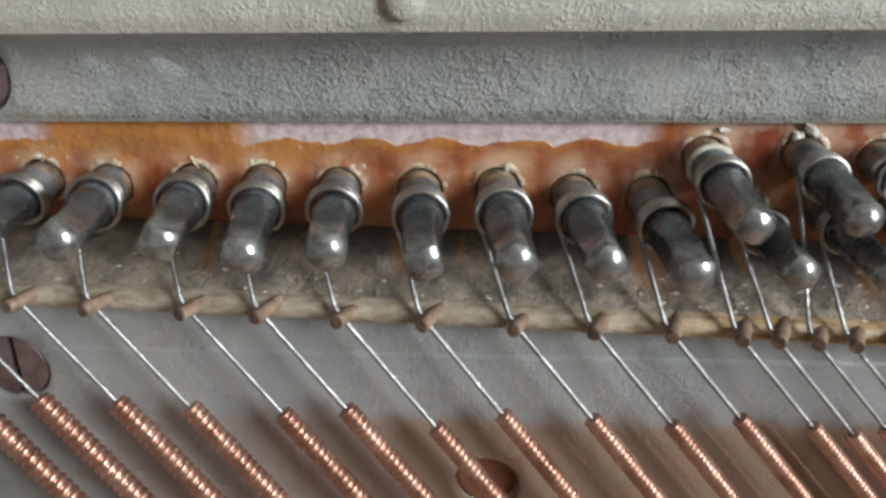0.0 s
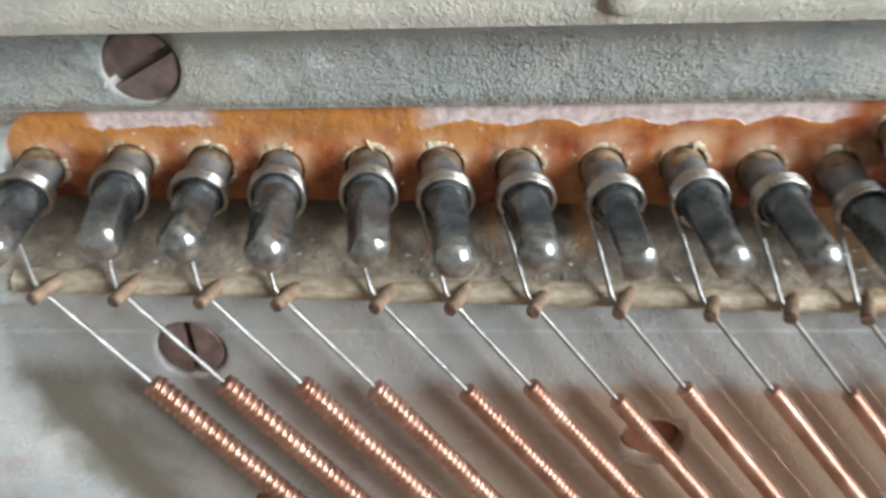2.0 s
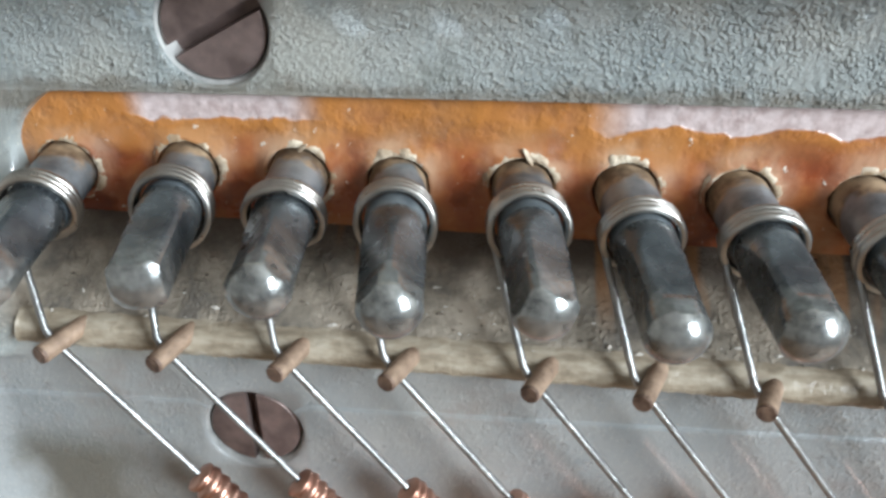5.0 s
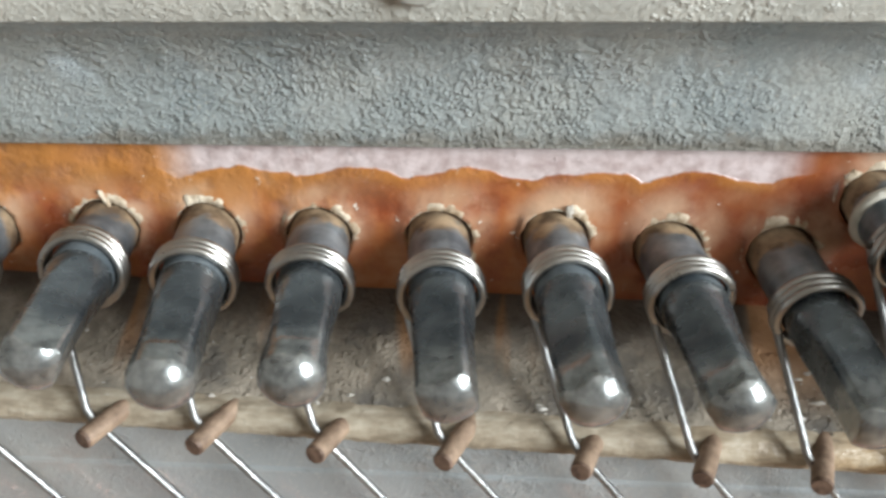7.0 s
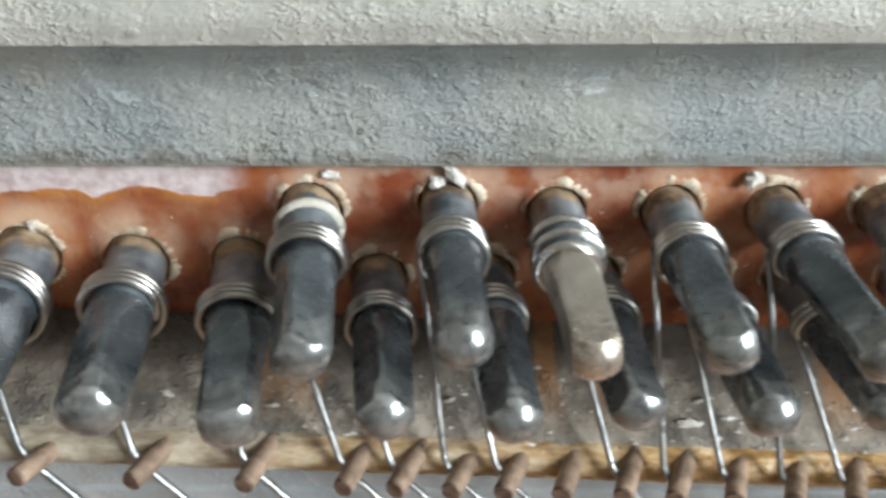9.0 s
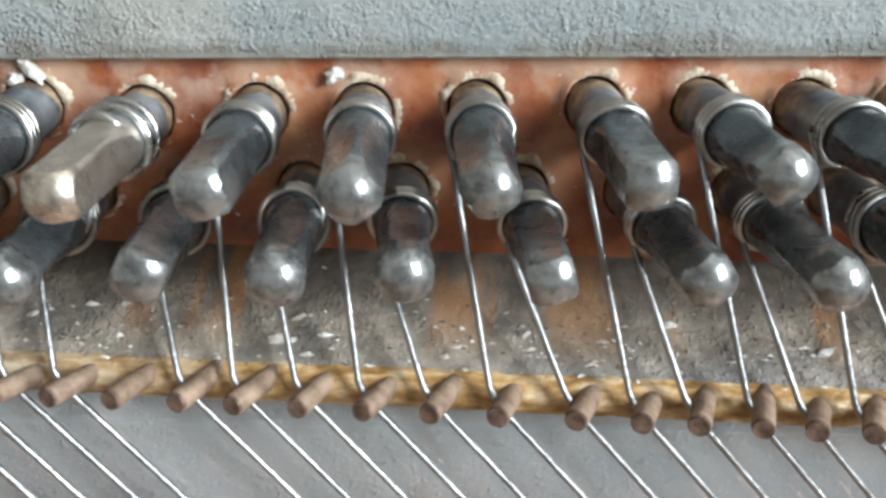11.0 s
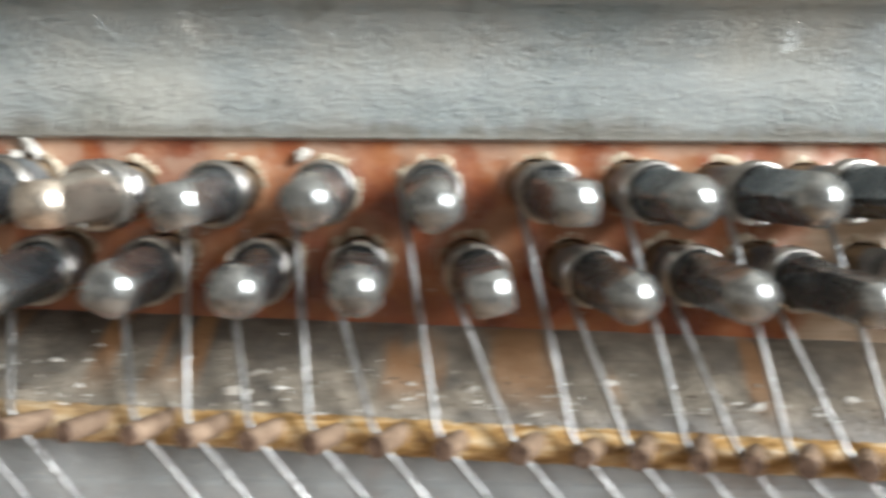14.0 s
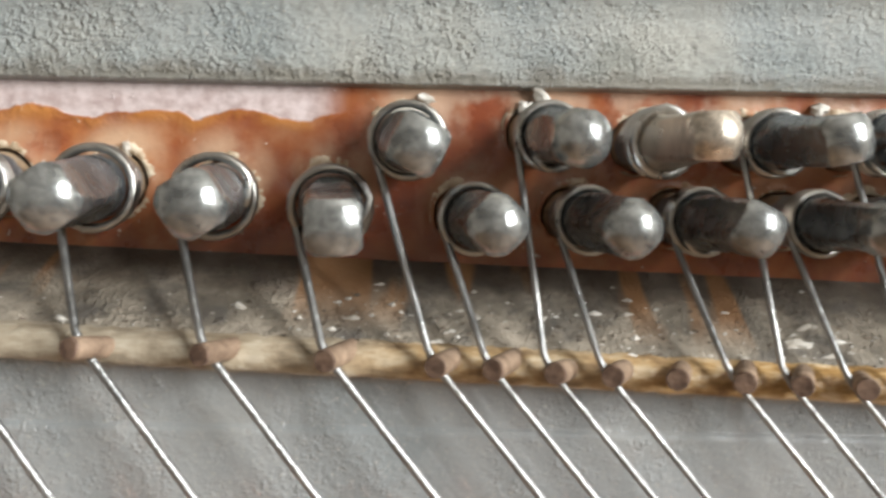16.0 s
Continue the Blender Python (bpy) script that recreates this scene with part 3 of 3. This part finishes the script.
LOW_BALL = [-102.2, -84.5, -70.6, -56.3, -40.0, -26.2, -12.5, 3.3, 18.2, 32.6, 46.7, 63.3, 77.0, 90.2, 104.0, 116.5, 130.6, 145.7, 157.5, 170.4, 184.2, 194.3, 207.9]
LOW_BALL_Y = [-27.7, -25.9, -27.2, -28.3, -26.7, -27.5, -26.8, -26.4, -26.5, -26.2, -25.7, -25.2, -25.5, -23.6, -24.9, -24.1, -24.4, -23.4, -25.0, -25.1, -23.5, -24.3, -24.3]
LOW_BALL_Z = [-0.0, 0.2, 0.5, -0.5, -0.9, -2.7, -2.2, -3.8, -3.7, -4.0, -5.9, -5.5, -5.6, -5.4, -5.2, -5.0, -5.1, -5.5, -5.1, -5.6, -5.5, -6.3, -6.3]
HIGH_BASE = [52.5, 69.7, 83.2, 97.2, 109.9, 123.3, 137.1, 149.5, 161.2, 172.4, 186.2, 199.9, 213.4]
HIGH_BASE_Z = [5.0, 5.8, 4.7, 5.0, 5.1, 5.5, 5.8, 5.8, 5.6, 5.6, 5.6, 5.6, 5.6]
HIGH_BALL = [55.1, 71.7, 84.6, 98.1, 112.2, 124.8, 139.3, 152.1, 164.7, 176.8, 190.3, 204.1, 217.7]
HIGH_BALL_Y = [-25.0, -24.7, -26.6, -25.4, -27.6, -24.7, -23.7, -22.3, -23.6, -22.8, -21.7, -21.7, -21.7]
HIGH_BALL_Z = [2.5, 3.5, 3.8, 3.8, 4.4, 4.0, 4.4, 4.6, 4.9, 5.6, 4.8, 4.8, 4.8]
WOUND_FROM = [22.1, 21.5, 21.2, 21.6, 21.8, 20.1, 23.1, 19.5, 19.5, 19.8, 17.7, 18.8, 20.0, 18.3]
NAIL_X = [-102.9, -88.1, -72.6, -58.7, -41.1, -27.6, -13.0, 2.1, 18.1, 32.0, 45.4, 57.3, 63.5, 70.2, 76.4, 83.4, 90.7, 96.9, 104.0, 111.1, 118.4, 125.8, 134.2, 141.3, 147.4, 154.2, 159.9, 165.9, 172.5, 178.3, 185.4, 191.4, 197.7, 203.9, 210.1, 216.4]


def nail_z(x):
    return -0.0191 - 0.0331 * x


def girth(x):
    """Pins and wire grow thinner from bass to treble: 1 in the bass, 0 in the treble."""
    return 0.75 * (1 - float(step(np.array(x), 0.035, 0.070))) + 0.25 * (1 - float(step(np.array(x), 0.080, 0.130)))


def pin_width(x):
    return 0.92 + 0.21 * girth(x)


def ring_mesh(name, rings, seg, material, cap=True, sharp=None):
    """A skin over rings of seg points each, closed at the last by a fan."""
    vs = [p for ring in rings for p in ring]
    n = len(rings)
    fs = [(i * seg + k, i * seg + seg + k, i * seg + seg + (k + 1) % seg, i * seg + (k + 1) % seg) for i in range(n - 1) for k in range(seg)]
    if cap:
        last = vs[-seg:]
        vs.append(tuple(sum(p[c] for p in last) / seg + (-0.00001 if c == 1 else 0.0) for c in range(3)))
        fs += [((n - 1) * seg + k, len(vs) - 1, (n - 1) * seg + (k + 1) % seg) for k in range(seg)]
    me = bpy.data.meshes.new(name)
    me.from_pydata(vs, [], fs)
    me.polygons.foreach_set("use_smooth", [True] * len(fs))
    if sharp:
        me.set_sharp_from_angle(angle=radians(sharp))
    me.materials.append(material)
    return me


def head_mesh(turn, material, flat=0.76, lip=0.0, dome=0.0038):
    """A pin's head along -y: round at the coil, squared by four tapering flats, its end a shallow worn dome."""
    seg = 64
    rows = [-0.0110 - 0.0008 * k for k in range(14)] + [-0.0225, -0.0230, -0.0234]
    rows += [-PIN_LEN + 0.0038 * (1 - math.sin(a)) for a in np.linspace(0.05, math.pi / 2 * 0.985, 18)]
    rings = []
    for y in rows:
        left = max(PIN_LEN + y, 0.0)
        cap = math.sqrt(max(dome ** 2 - max(dome - left, 0.0) ** 2, 1e-10))
        h = R_PIN * (1.01 - (1.01 - flat) * min(max((-y - 0.0122) / 0.0048, 0), 1) ** 0.6)
        h += R_PIN * lip * (1.0 - flat) * min(max((-y - 0.0228) / 0.0007, 0), 1)
        side = R_PIN * (0.985 - 0.06 * min(max((-y - 0.0150) / 0.008, 0), 1))
        ring = []
        for k in range(seg):
            a = 2 * math.pi * k / seg
            q = (a + turn) % (math.pi / 2) - math.pi / 4
            r = min(side, h / math.cos(q), cap)
            ring.append((r * math.cos(a), y, r * math.sin(a)))
        rings.append(ring)
    return ring_mesh("head", rings, seg, material, True, 13)


def shank_mesh():
    """A pin's shank with its fine thread, from inside the block to the coil."""
    seg, rings = 24, []
    for i in range(70):
        y = 0.004 - 0.0003 * i
        if y < -0.0116:
            break
        r = R_PIN * (0.985 + (0.012 if i % 2 else -0.012) * (1 if y > -0.006 else 0.25))
        rings.append([(r * math.cos(2 * math.pi * k / seg), y, r * math.sin(2 * math.pi * k / seg)) for k in range(seg)])
    return ring_mesh("shank", rings, seg, SHANK, False)


def build_block(holes):
    """The open face of the pin block, drilled: each hole a little wider than its pin, its rim swollen."""
    xs, zs = np.arange(-0.198, 0.2981, 0.0012), np.arange(-0.0240, 0.0142, 0.0012)
    X, Z = np.meshgrid(xs, zs)
    nz, nx = X.shape
    verts = list(zip(X.ravel().tolist(), [0.0] * X.size, Z.ravel().tolist()))
    faces, skip = [], set()
    g = random.Random(11)
    for cx, cz in holes:
        m = 0.0047 * pin_width(cx)
        i0, i1 = int(np.searchsorted(xs, cx - m)), int(np.searchsorted(xs, cx + m))
        j0, j1 = int(np.searchsorted(zs, cz - m)), min(int(np.searchsorted(zs, cz + m)), nz - 1)
        skip.update((j, i) for j in range(j0, j1) for i in range(i0, i1))
        ring = [j0 * nx + i for i in range(i0, i1)] + [j * nx + i1 for j in range(j0, j1)] + [j1 * nx + i for i in range(i1, i0, -1)] + [j * nx + i0 for j in range(j1, j0, -1)]
        last, n = ring, len(ring)
        ragged = [g.uniform(-0.00012, 0.00012) for _ in ring]
        for rr, dd in ((0.0043, -0.0004), (0.0039, -0.0005), (0.0037, 0.0002), (0.0036, 0.0030), (0.0002, 0.0030)):
            cur = []
            for q, k in enumerate(ring):
                a = math.atan2(verts[k][2] - cz, verts[k][0] - cx)
                e = rr * pin_width(cx) + (ragged[q] if rr > 0.0036 else 0.0)
                verts.append((cx + e * math.cos(a), dd + ragged[q] * 0.8, cz + 0.0002 + e * math.sin(a)))
                cur.append(len(verts) - 1)
            faces += [(last[k], last[(k + 1) % n], cur[(k + 1) % n], cur[k]) for k in range(n)]
            last = cur
        faces.append(tuple(last))
    for j in range(nz - 1):
        o = j * nx
        faces += [(o + i, o + i + 1, o + nx + i + 1, o + nx + i) for i in range(nx - 1) if (j, i) not in skip]
    rim = [i for i in range(nx)] + [j * nx + nx - 1 for j in range(1, nz)] + [(nz - 1) * nx + i for i in range(nx - 2, -1, -1)] + [j * nx for j in range(nz - 2, 0, -1)]
    back = []
    for k in rim:
        verts.append((verts[k][0], 0.0115, verts[k][2]))
        back.append(len(verts) - 1)
    n = len(rim)
    faces += [(rim[(k + 1) % n], rim[k], back[k], back[(k + 1) % n]) for k in range(n)]
    faces.append(tuple(back))
    ob = mesh_ob("pin_block", verts, faces, BLOCK)
    P = np.array(verts)
    near = np.full(len(P), 1.0)
    for cx, cz in holes:
        near = np.minimum(near, np.hypot(P[:, 0] - cx - 0.0008, (P[:, 2] - cz - 0.0026) * 1.1))
    rubbed = ob.data.attributes.new("rubbed", "FLOAT", "POINT")
    rubbed.data.foreach_set("value", np.clip((0.0074 - near) / 0.0034, 0, 1).astype(np.float32))
    return tagged(ob, "orange-red shellacked wooden pin block with pale primer edge", "pin block", kind="structure")


rng = random.Random(7)
HEADS = [head_mesh(t, PIN, f, e, d) for t, f, e, d in ((0.2, 0.75, 0.2, 0.0038), (0.55, 0.73, 0.0, 0.0042), (0.9, 0.76, 0.5, 0.0036), (1.25, 0.74, 0.0, 0.0039), (0.0, 0.72, 0.35, 0.0037), (0.75, 0.75, 0.0, 0.0044))]
SHANK_MESH = shank_mesh()
PALE_HEAD = head_mesh(0.75, BARE_PIN, 0.72)


def burr(at, r, seed):
    """Ragged rim of raised, pale wood fibres round a pin's hole."""
    g = random.Random(seed)
    n = 84
    vs, fs = [], []
    face = g.uniform(0.4, 1.5)
    w1, w2 = g.uniform(0, 6.28), g.uniform(0, 6.28)
    for k in range(n):
        a = 2 * math.pi * k / n
        away = abs((a - face + math.pi) % (2 * math.pi) - math.pi)
        j = max(0.0, math.cos(min(away * 0.72, 1.57))) ** 0.8 * max(0.12, 0.66 + 0.22 * math.sin(3 * a + w1) + 0.16 * math.sin(8 * a + w2) + g.uniform(-0.16, 0.16))
        out = r + 0.00022 + 0.00105 * j
        high = 0.00030 + 0.00052 * j * g.uniform(0.7, 1.1)
        c, s = math.cos(a), math.sin(a)
        vs += [(c * (r - 0.0001), 0.0004, s * (r - 0.0001)), (c * (r + 0.0001), -high, s * (r + 0.0001)), (c * out, -high * 0.5, s * out), (c * (out + 0.0003), 0.0004, s * (out + 0.0003))]
    for k in range(n):
        a, b = 4 * k, 4 * ((k + 1) % n)
        fs += [(a + i, a + i + 1, b + i + 1, b + i) for i in range(3)]
    ob = mesh_ob("wood_burr", vs, fs, CHALK)
    ob.location = at
    return tagged(ob, "ragged pale ring of torn wood round a pin hole", "wood burr", "wood burrs")


def tuning_pin(base, tip, bronze, k):
    base, tip = Vector(base), Vector(tip)
    d = (tip - base).normalized()
    ob = new("tuning_pin")
    m = Matrix.Translation(base) @ (Vector((0, -1, 0)).rotation_difference(d).to_matrix().to_4x4())
    ob.matrix_world = m
    tagged(ob, "pale bronze-coloured steel tuning pin with squared head" if bronze else "dark blued steel tuning pin with squared worn head", "tuning pin", "tuning pins")
    grow = (tip - base).length / PIN_LEN
    wide = pin_width(base.x)
    ob.scale = (wide, grow, wide)
    new("shank", SHANK_MESH).parent = ob
    new("head", PALE_HEAD if bronze else HEADS[(k * 5 + k // 3) % 6]).parent = ob
    burr((base.x, 0.0, base.z), R_PIN * wide + 0.0004, 100 + k)
    return m


def coil_path(m, start, turns, pitch, seed):
    """The string's turns round the pin, from its left flank up and over; the end dips into the pin's eye."""
    g = random.Random(seed)
    fat = girth(m.translation.x)
    r = R_PIN * pin_width(m.translation.x) + 0.00035 + 0.00050 * fat
    lean = g.uniform(-0.0012, 0.0012)
    n = int(turns * 22)
    pts = []
    for i in range(n + 1):
        t = i / 22
        a = math.pi - 2 * math.pi * t
        rr = r
        if i > n - 3:
            rr = r - 0.0010 * (i - n + 3) / 3
        y = -(start + pitch * t + lean * math.sin(a))
        pts.append(m @ Vector((rr * math.cos(a), y, rr * math.sin(a))))
    return pts


def winding(p0, p1, core, wire, pitch):
    """Copper wire wound on the core from p0 to p1, as one helical skin."""
    p0, p1 = Vector(p0), Vector(p1)
    d = (p1 - p0)
    length = d.length
    d.normalize()
    u = d.orthogonal().normalized()
    w = d.cross(u)
    seg, per = 12, 6
    rows = int(length / pitch * per)
    vs, fs = [], []
    for i in range(rows + 1):
        s = i * pitch / per
        for k in range(seg):
            a = 2 * math.pi * k / seg
            ph = (i / per - k / seg) % 1.0
            r = core + wire * (0.9 + 1.05 * math.sqrt(max(0.0, 1 - (2 * ph - 1) ** 2)))
            if i < 2:
                r = core * 1.02 if i == 0 else r * 0.9
            vs.append(p0 + d * s + u * (r * math.cos(a)) + w * (r * math.sin(a)))
    for i in range(rows):
        for k in range(seg):
            a, b = i * seg + k, i * seg + (k + 1) % seg
            fs.append((a, b, b + seg, a + seg))
    fs.append(tuple(range(rows * seg, rows * seg + seg)))
    return vs, fs


def string(m, nx, index):
    """One string: its coil on the pin, the speaking wire bent round the nail, and the copper winding."""
    g = random.Random(300 + index)
    thing = empty("bass_string", (nx, -0.02, nail_z(nx)), "steel piano string coiled on its pin, copper wound below", "piano string", "bass strings")
    inv = Matrix.Translation(-Vector(thing.location))
    coil = coil_path(m, (0.0094 if index < 11 else 0.0088) + g.uniform(-0.0007, 0.0009), 2.75 + g.uniform(-0.2, 0.2), 0.00096, index)
    above = Vector((nx - 0.0007, -0.0181, nail_z(nx) + 0.0010))
    below = Vector((nx + 0.0007, -0.0184, nail_z(nx) - 0.0011))
    slant = 0.735 + 0.11 * min(max(nx / 0.07, 0), 1)
    drop = (WOUND_FROM[index] if index < len(WOUND_FROM) else 19.0 + 1.2 * math.sin(index * 2.4)) * 0.001 - 0.0011
    start = below + Vector((slant * drop, -0.05 * drop, -drop))
    end = start + (start - below).normalized() * 0.115
    gauge = R_WIRE * (0.80 + 0.24 * girth(m.translation.x))
    vs, fs = tube([inv @ p for p in coil], gauge, 8)
    mesh_ob("coil", vs, fs, COIL, parent=thing, label="dull wire coil of three turns")
    first = coil[0]
    run = [first + (above - first) * t for t in (0.0, 0.3, 0.6, 0.9, 0.98)] + [above + (below - above) * t for t in (0.35, 0.7)]
    run += [below + (start - below) * t for t in (0.03, 0.12, 1.0, 1.1)]
    vs, fs = tube([inv @ p for p in run], gauge * 0.97, 8)
    mesh_ob("core_wire", vs, fs, STEEL, parent=thing, label="bright steel core wire")
    k = min(max((nx + 0.104) / 0.19, 0), 1)
    wire = 0.00096 - 0.00050 * k ** 0.8
    vs, fs = winding(inv @ start, inv @ end, 0.00062, wire, wire * 1.95)
    mesh_ob("copper_winding", vs, fs, COPPER, parent=thing, label="tight copper winding")
    return thing


def nail_data():
    rows = [(0.0085, 0.97), (0.0030, 1.0), (0.0006, 1.0), (0.0002, 0.97), (0.0000, 0.88)]
    seg = 16
    vs = [(0.00128 * r * math.cos(2 * math.pi * k / seg), y, 0.00128 * r * math.sin(2 * math.pi * k / seg)) for y, r in rows for k in range(seg)]
    fs = [(i * seg + k, i * seg + seg + k, i * seg + seg + (k + 1) % seg, i * seg + (k + 1) % seg) for i in range(len(rows) - 1) for k in range(seg)]
    fs.append(tuple(range((len(rows) - 1) * seg, len(rows) * seg)))
    me = bpy.data.meshes.new("guide_nail")
    me.from_pydata(vs, [], fs)
    me.polygons.foreach_set("use_smooth", [True] * (len(fs) - 1) + [False])
    me.materials.append(NAIL)
    return me


NAIL_MESH = nail_data()
for i, x in enumerate(NAIL_X):
    x *= 0.001
    ob = new("guide_nail", NAIL_MESH)
    lean = Vector((-0.37 + rng.uniform(-0.07, 0.07), -1.0, 0.06 + rng.uniform(-0.08, 0.08))).normalized()
    ob.matrix_world = Matrix.Translation((x, -0.0219, nail_z(x))) @ Vector((0, -1, 0)).rotation_difference(lean).to_matrix().to_4x4()
    tagged(ob, "short brown oxidised guide nail in the ledge bead", "guide nail", "guide nails")

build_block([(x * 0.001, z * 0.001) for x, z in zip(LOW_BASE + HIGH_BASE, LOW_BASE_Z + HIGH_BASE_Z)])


def pin_row(bases, base_z, balls, ball_y, ball_z, pale, first):
    poses = []
    for k, (bx, bz, cx, cy, cz) in enumerate(zip(bases, base_z, balls, ball_y, ball_z)):
        base, ball = Vector((bx, 0.0, bz)) * 0.001, Vector((cx, cy, cz)) * 0.001
        poses.append(tuning_pin(base, ball + (ball - base).normalized() * 0.0032, k == pale, k + first))
    return poses


low_poses = pin_row(LOW_BASE, LOW_BASE_Z, LOW_BALL, LOW_BALL_Y, LOW_BALL_Z, -1, 0)
high_poses = pin_row(HIGH_BASE, HIGH_BASE_Z, HIGH_BALL, HIGH_BALL_Y, HIGH_BALL_Z, 2, 40)

strung = [(low_poses[k], k) for k in range(11)] + [(high_poses[0], 11), (low_poses[11], 12), (high_poses[1], 13), (low_poses[12], 14)]
strung += [(low_poses[13], 16)] + [(p, 17 + 2 * j) for j, p in enumerate(high_poses[3:12])] + [(p, 18 + 2 * j) for j, p in enumerate(low_poses[14:23])]
for m, i in strung:
    string(m, NAIL_X[i] * 0.001, i)
# the loose coil on the pale pin, whose string is gone
vs, fs = tube(coil_path(high_poses[2], 0.0072, 2.4, 0.0027, 5), R_WIRE * 1.15, 10)
tagged(mesh_ob("loose_coil", vs, fs, BRIGHT), "loose bright steel wire coil on the pale pin", "wire coil")

ring = [high_poses[0] @ Vector((0.0037 * math.cos(2 * math.pi * k / 32), -0.0040, 0.0037 * math.sin(2 * math.pi * k / 32))) for k in range(33)]
vs, fs = tube(ring, 0.0007, 8)
tagged(mesh_ob("paper_ring", vs, fs, CREAM), "cream paper ring round the foot of a pin", "ring")

# ---------- crumbs on the ledge ----------
def crumbs(name, count, seed, material, lo, hi, label):
    g = random.Random(seed)
    vs, fs = [], []
    for i in range(count):
        x = g.uniform(-0.105, 0.22) if g.random() < 0.45 else g.uniform(0.04, 0.20)
        t = min(max(g.gauss(0.72, 0.17), 0.05), 0.97)
        z = ledge_z(x) + (ridge_z(x) - ledge_z(x)) * t
        y = float(plate_y(np.array(x), np.array(z))) - 0.0001
        r = lo + (hi - lo) * g.random() ** 3
        o = len(vs)
        pts = [Vector((g.gauss(0, 1), g.gauss(0, 0.5), g.gauss(0, 0.7))).normalized() * r * g.uniform(0.6, 1.2) for _ in range(6)]
        sx = g.uniform(0.8, 1.8)
        for a, s in (((1, 0, 0), 0), ((-1, 0, 0), 1), ((0, 1, 0), 2), ((0, -1, 0), 3), ((0, 0, 1), 4), ((0, 0, -1), 5)):
            q = Vector(a) * r * g.uniform(0.5, 1.1) + pts[s] * 0.3
            vs.append((x + q.x * sx, y + q.y * 0.6, z + q.z * 0.8))
        fs += [(o + a, o + b, o + c) for a, b, c in ((0, 2, 4), (2, 1, 4), (1, 3, 4), (3, 0, 4), (2, 0, 5), (1, 2, 5), (3, 1, 5), (0, 3, 5))]
    return tagged(mesh_ob(name, vs, fs, material, False), label, "dust", kind="stuff")


crumbs("pale_crumbs", 620, 3, CRUMB, 0.00012, 0.0007, "pale crumbs and flakes scattered on the ledge")
crumbs("dark_grit", 900, 4, mat_plain("dark_grit", (0.10, 0.08, 0.06), (0.24, 0.19, 0.14), 0.9, 400), 0.0001, 0.00045, "dark grit and dust lying on the ledge")

def chip(at, size, seed, material, label, stretch=(1.0, 0.5, 0.7)):
    """A small irregular flake or splinter."""
    g = random.Random(seed)
    bm = bmesh.new()
    bmesh.ops.create_icosphere(bm, subdivisions=2, radius=size)
    for q in bm.verts:
        k = g.uniform(0.6, 1.25)
        q.co = Vector((q.co.x * stretch[0] * k, q.co.y * stretch[1] * k, q.co.z * stretch[2] * k))
    me = bpy.data.meshes.new("chip")
    bm.to_mesh(me)
    bm.free()
    me.materials.append(material)
    ob = new("chip", me)
    ob.location, ob.rotation_euler = at, (g.uniform(-0.5, 0.5), g.uniform(-0.8, 0.8), 0)
    return tagged(ob, label, "chip", "loose chips")


chip((0.1066, -0.0008, 0.0096), 0.0012, 1, CRUMB, "white flake of paint beside a pin hole", (1.0, 0.8, 0.9))
chip((0.0705, -0.0010, 0.0104), 0.0013, 2, CRUMB, "white fluffy crumb on the slot edge", (1.6, 0.8, 0.6))
chip((0.0685, -0.0008, 0.0090), 0.0010, 3, CRUMB, "white fluffy crumb on the slot edge", (1.0, 0.8, 1.2))
chip((0.0168, -0.0006, 0.0028), 0.0007, 4, CRUMB, "pale wood splinter over a pin hole", (0.8, 0.5, 1.6))
chip((-0.0422, -0.0006, 0.0036), 0.0006, 5, CHALK, "pale wood splinter over a pin hole", (0.6, 0.6, 2.4))
chip((-0.0722, -0.0005, 0.0038), 0.0005, 6, CHALK, "pale wood splinter over a pin hole", (0.5, 0.6, 3.0))
chip((0.0555, -0.0006, 0.0102), 0.0009, 7, CRUMB, "white crumb on the slot edge", (1.5, 0.8, 0.7))
for i, (x, t, size) in enumerate(((0.1005, 0.72, 0.0011), (0.1020, 0.55, 0.0007), (0.1640, 0.66, 0.0009), (0.1290, 0.62, 0.0007), (0.1460, 0.50, 0.0008), (0.0340, 0.62, 0.0006), (0.1760, 0.55, 0.0007), (0.0700, 0.60, 0.0006))):
    z = ledge_z(x) + (ridge_z(x) - ledge_z(x)) * t
    chip((x, float(plate_y(np.array(x), np.array(z))) - 0.0003, z), size, 30 + i, CRUMB, "pale flake lying on the dusty ledge", (1.5, 0.35, 0.6))

# ---------- the room: unseen shell added for bounce light and reflections ---
def wall(name, x0, x1, y0, y1, z0, z1, material, label):
    v, f = box_data(x0, x1, y0, y1, z0, z1)
    return tagged(mesh_ob(name, v, f, material, False), label, "wall", kind="structure")


wall("wall_back", -2.4, 1.9, 0.40, 0.50, -1.2, 1.5, PLASTER, "plain pale plaster wall behind the piano")
wall("wall_left", -2.5, -2.4, -3.0, 0.5, -1.2, 1.5, PLASTER, "plain pale plaster wall")
wall("wall_front", -2.4, 1.9, -3.1, -3.0, -1.2, 1.5, PLASTER, "plain pale plaster wall")
wall("wall_right", 1.9, 2.0, -3.1, 0.5, -1.2, 1.5, PLASTER, "plain pale plaster wall on the window light's side")
wall("floor", -2.5, 2.0, -3.1, 0.5, -1.3, -1.2, BOARDS, "brown wooden floor boards")
wall("ceiling", -2.5, 2.0, -3.1, 0.5, 1.5, 1.6, PLASTER, "plain grey ceiling")
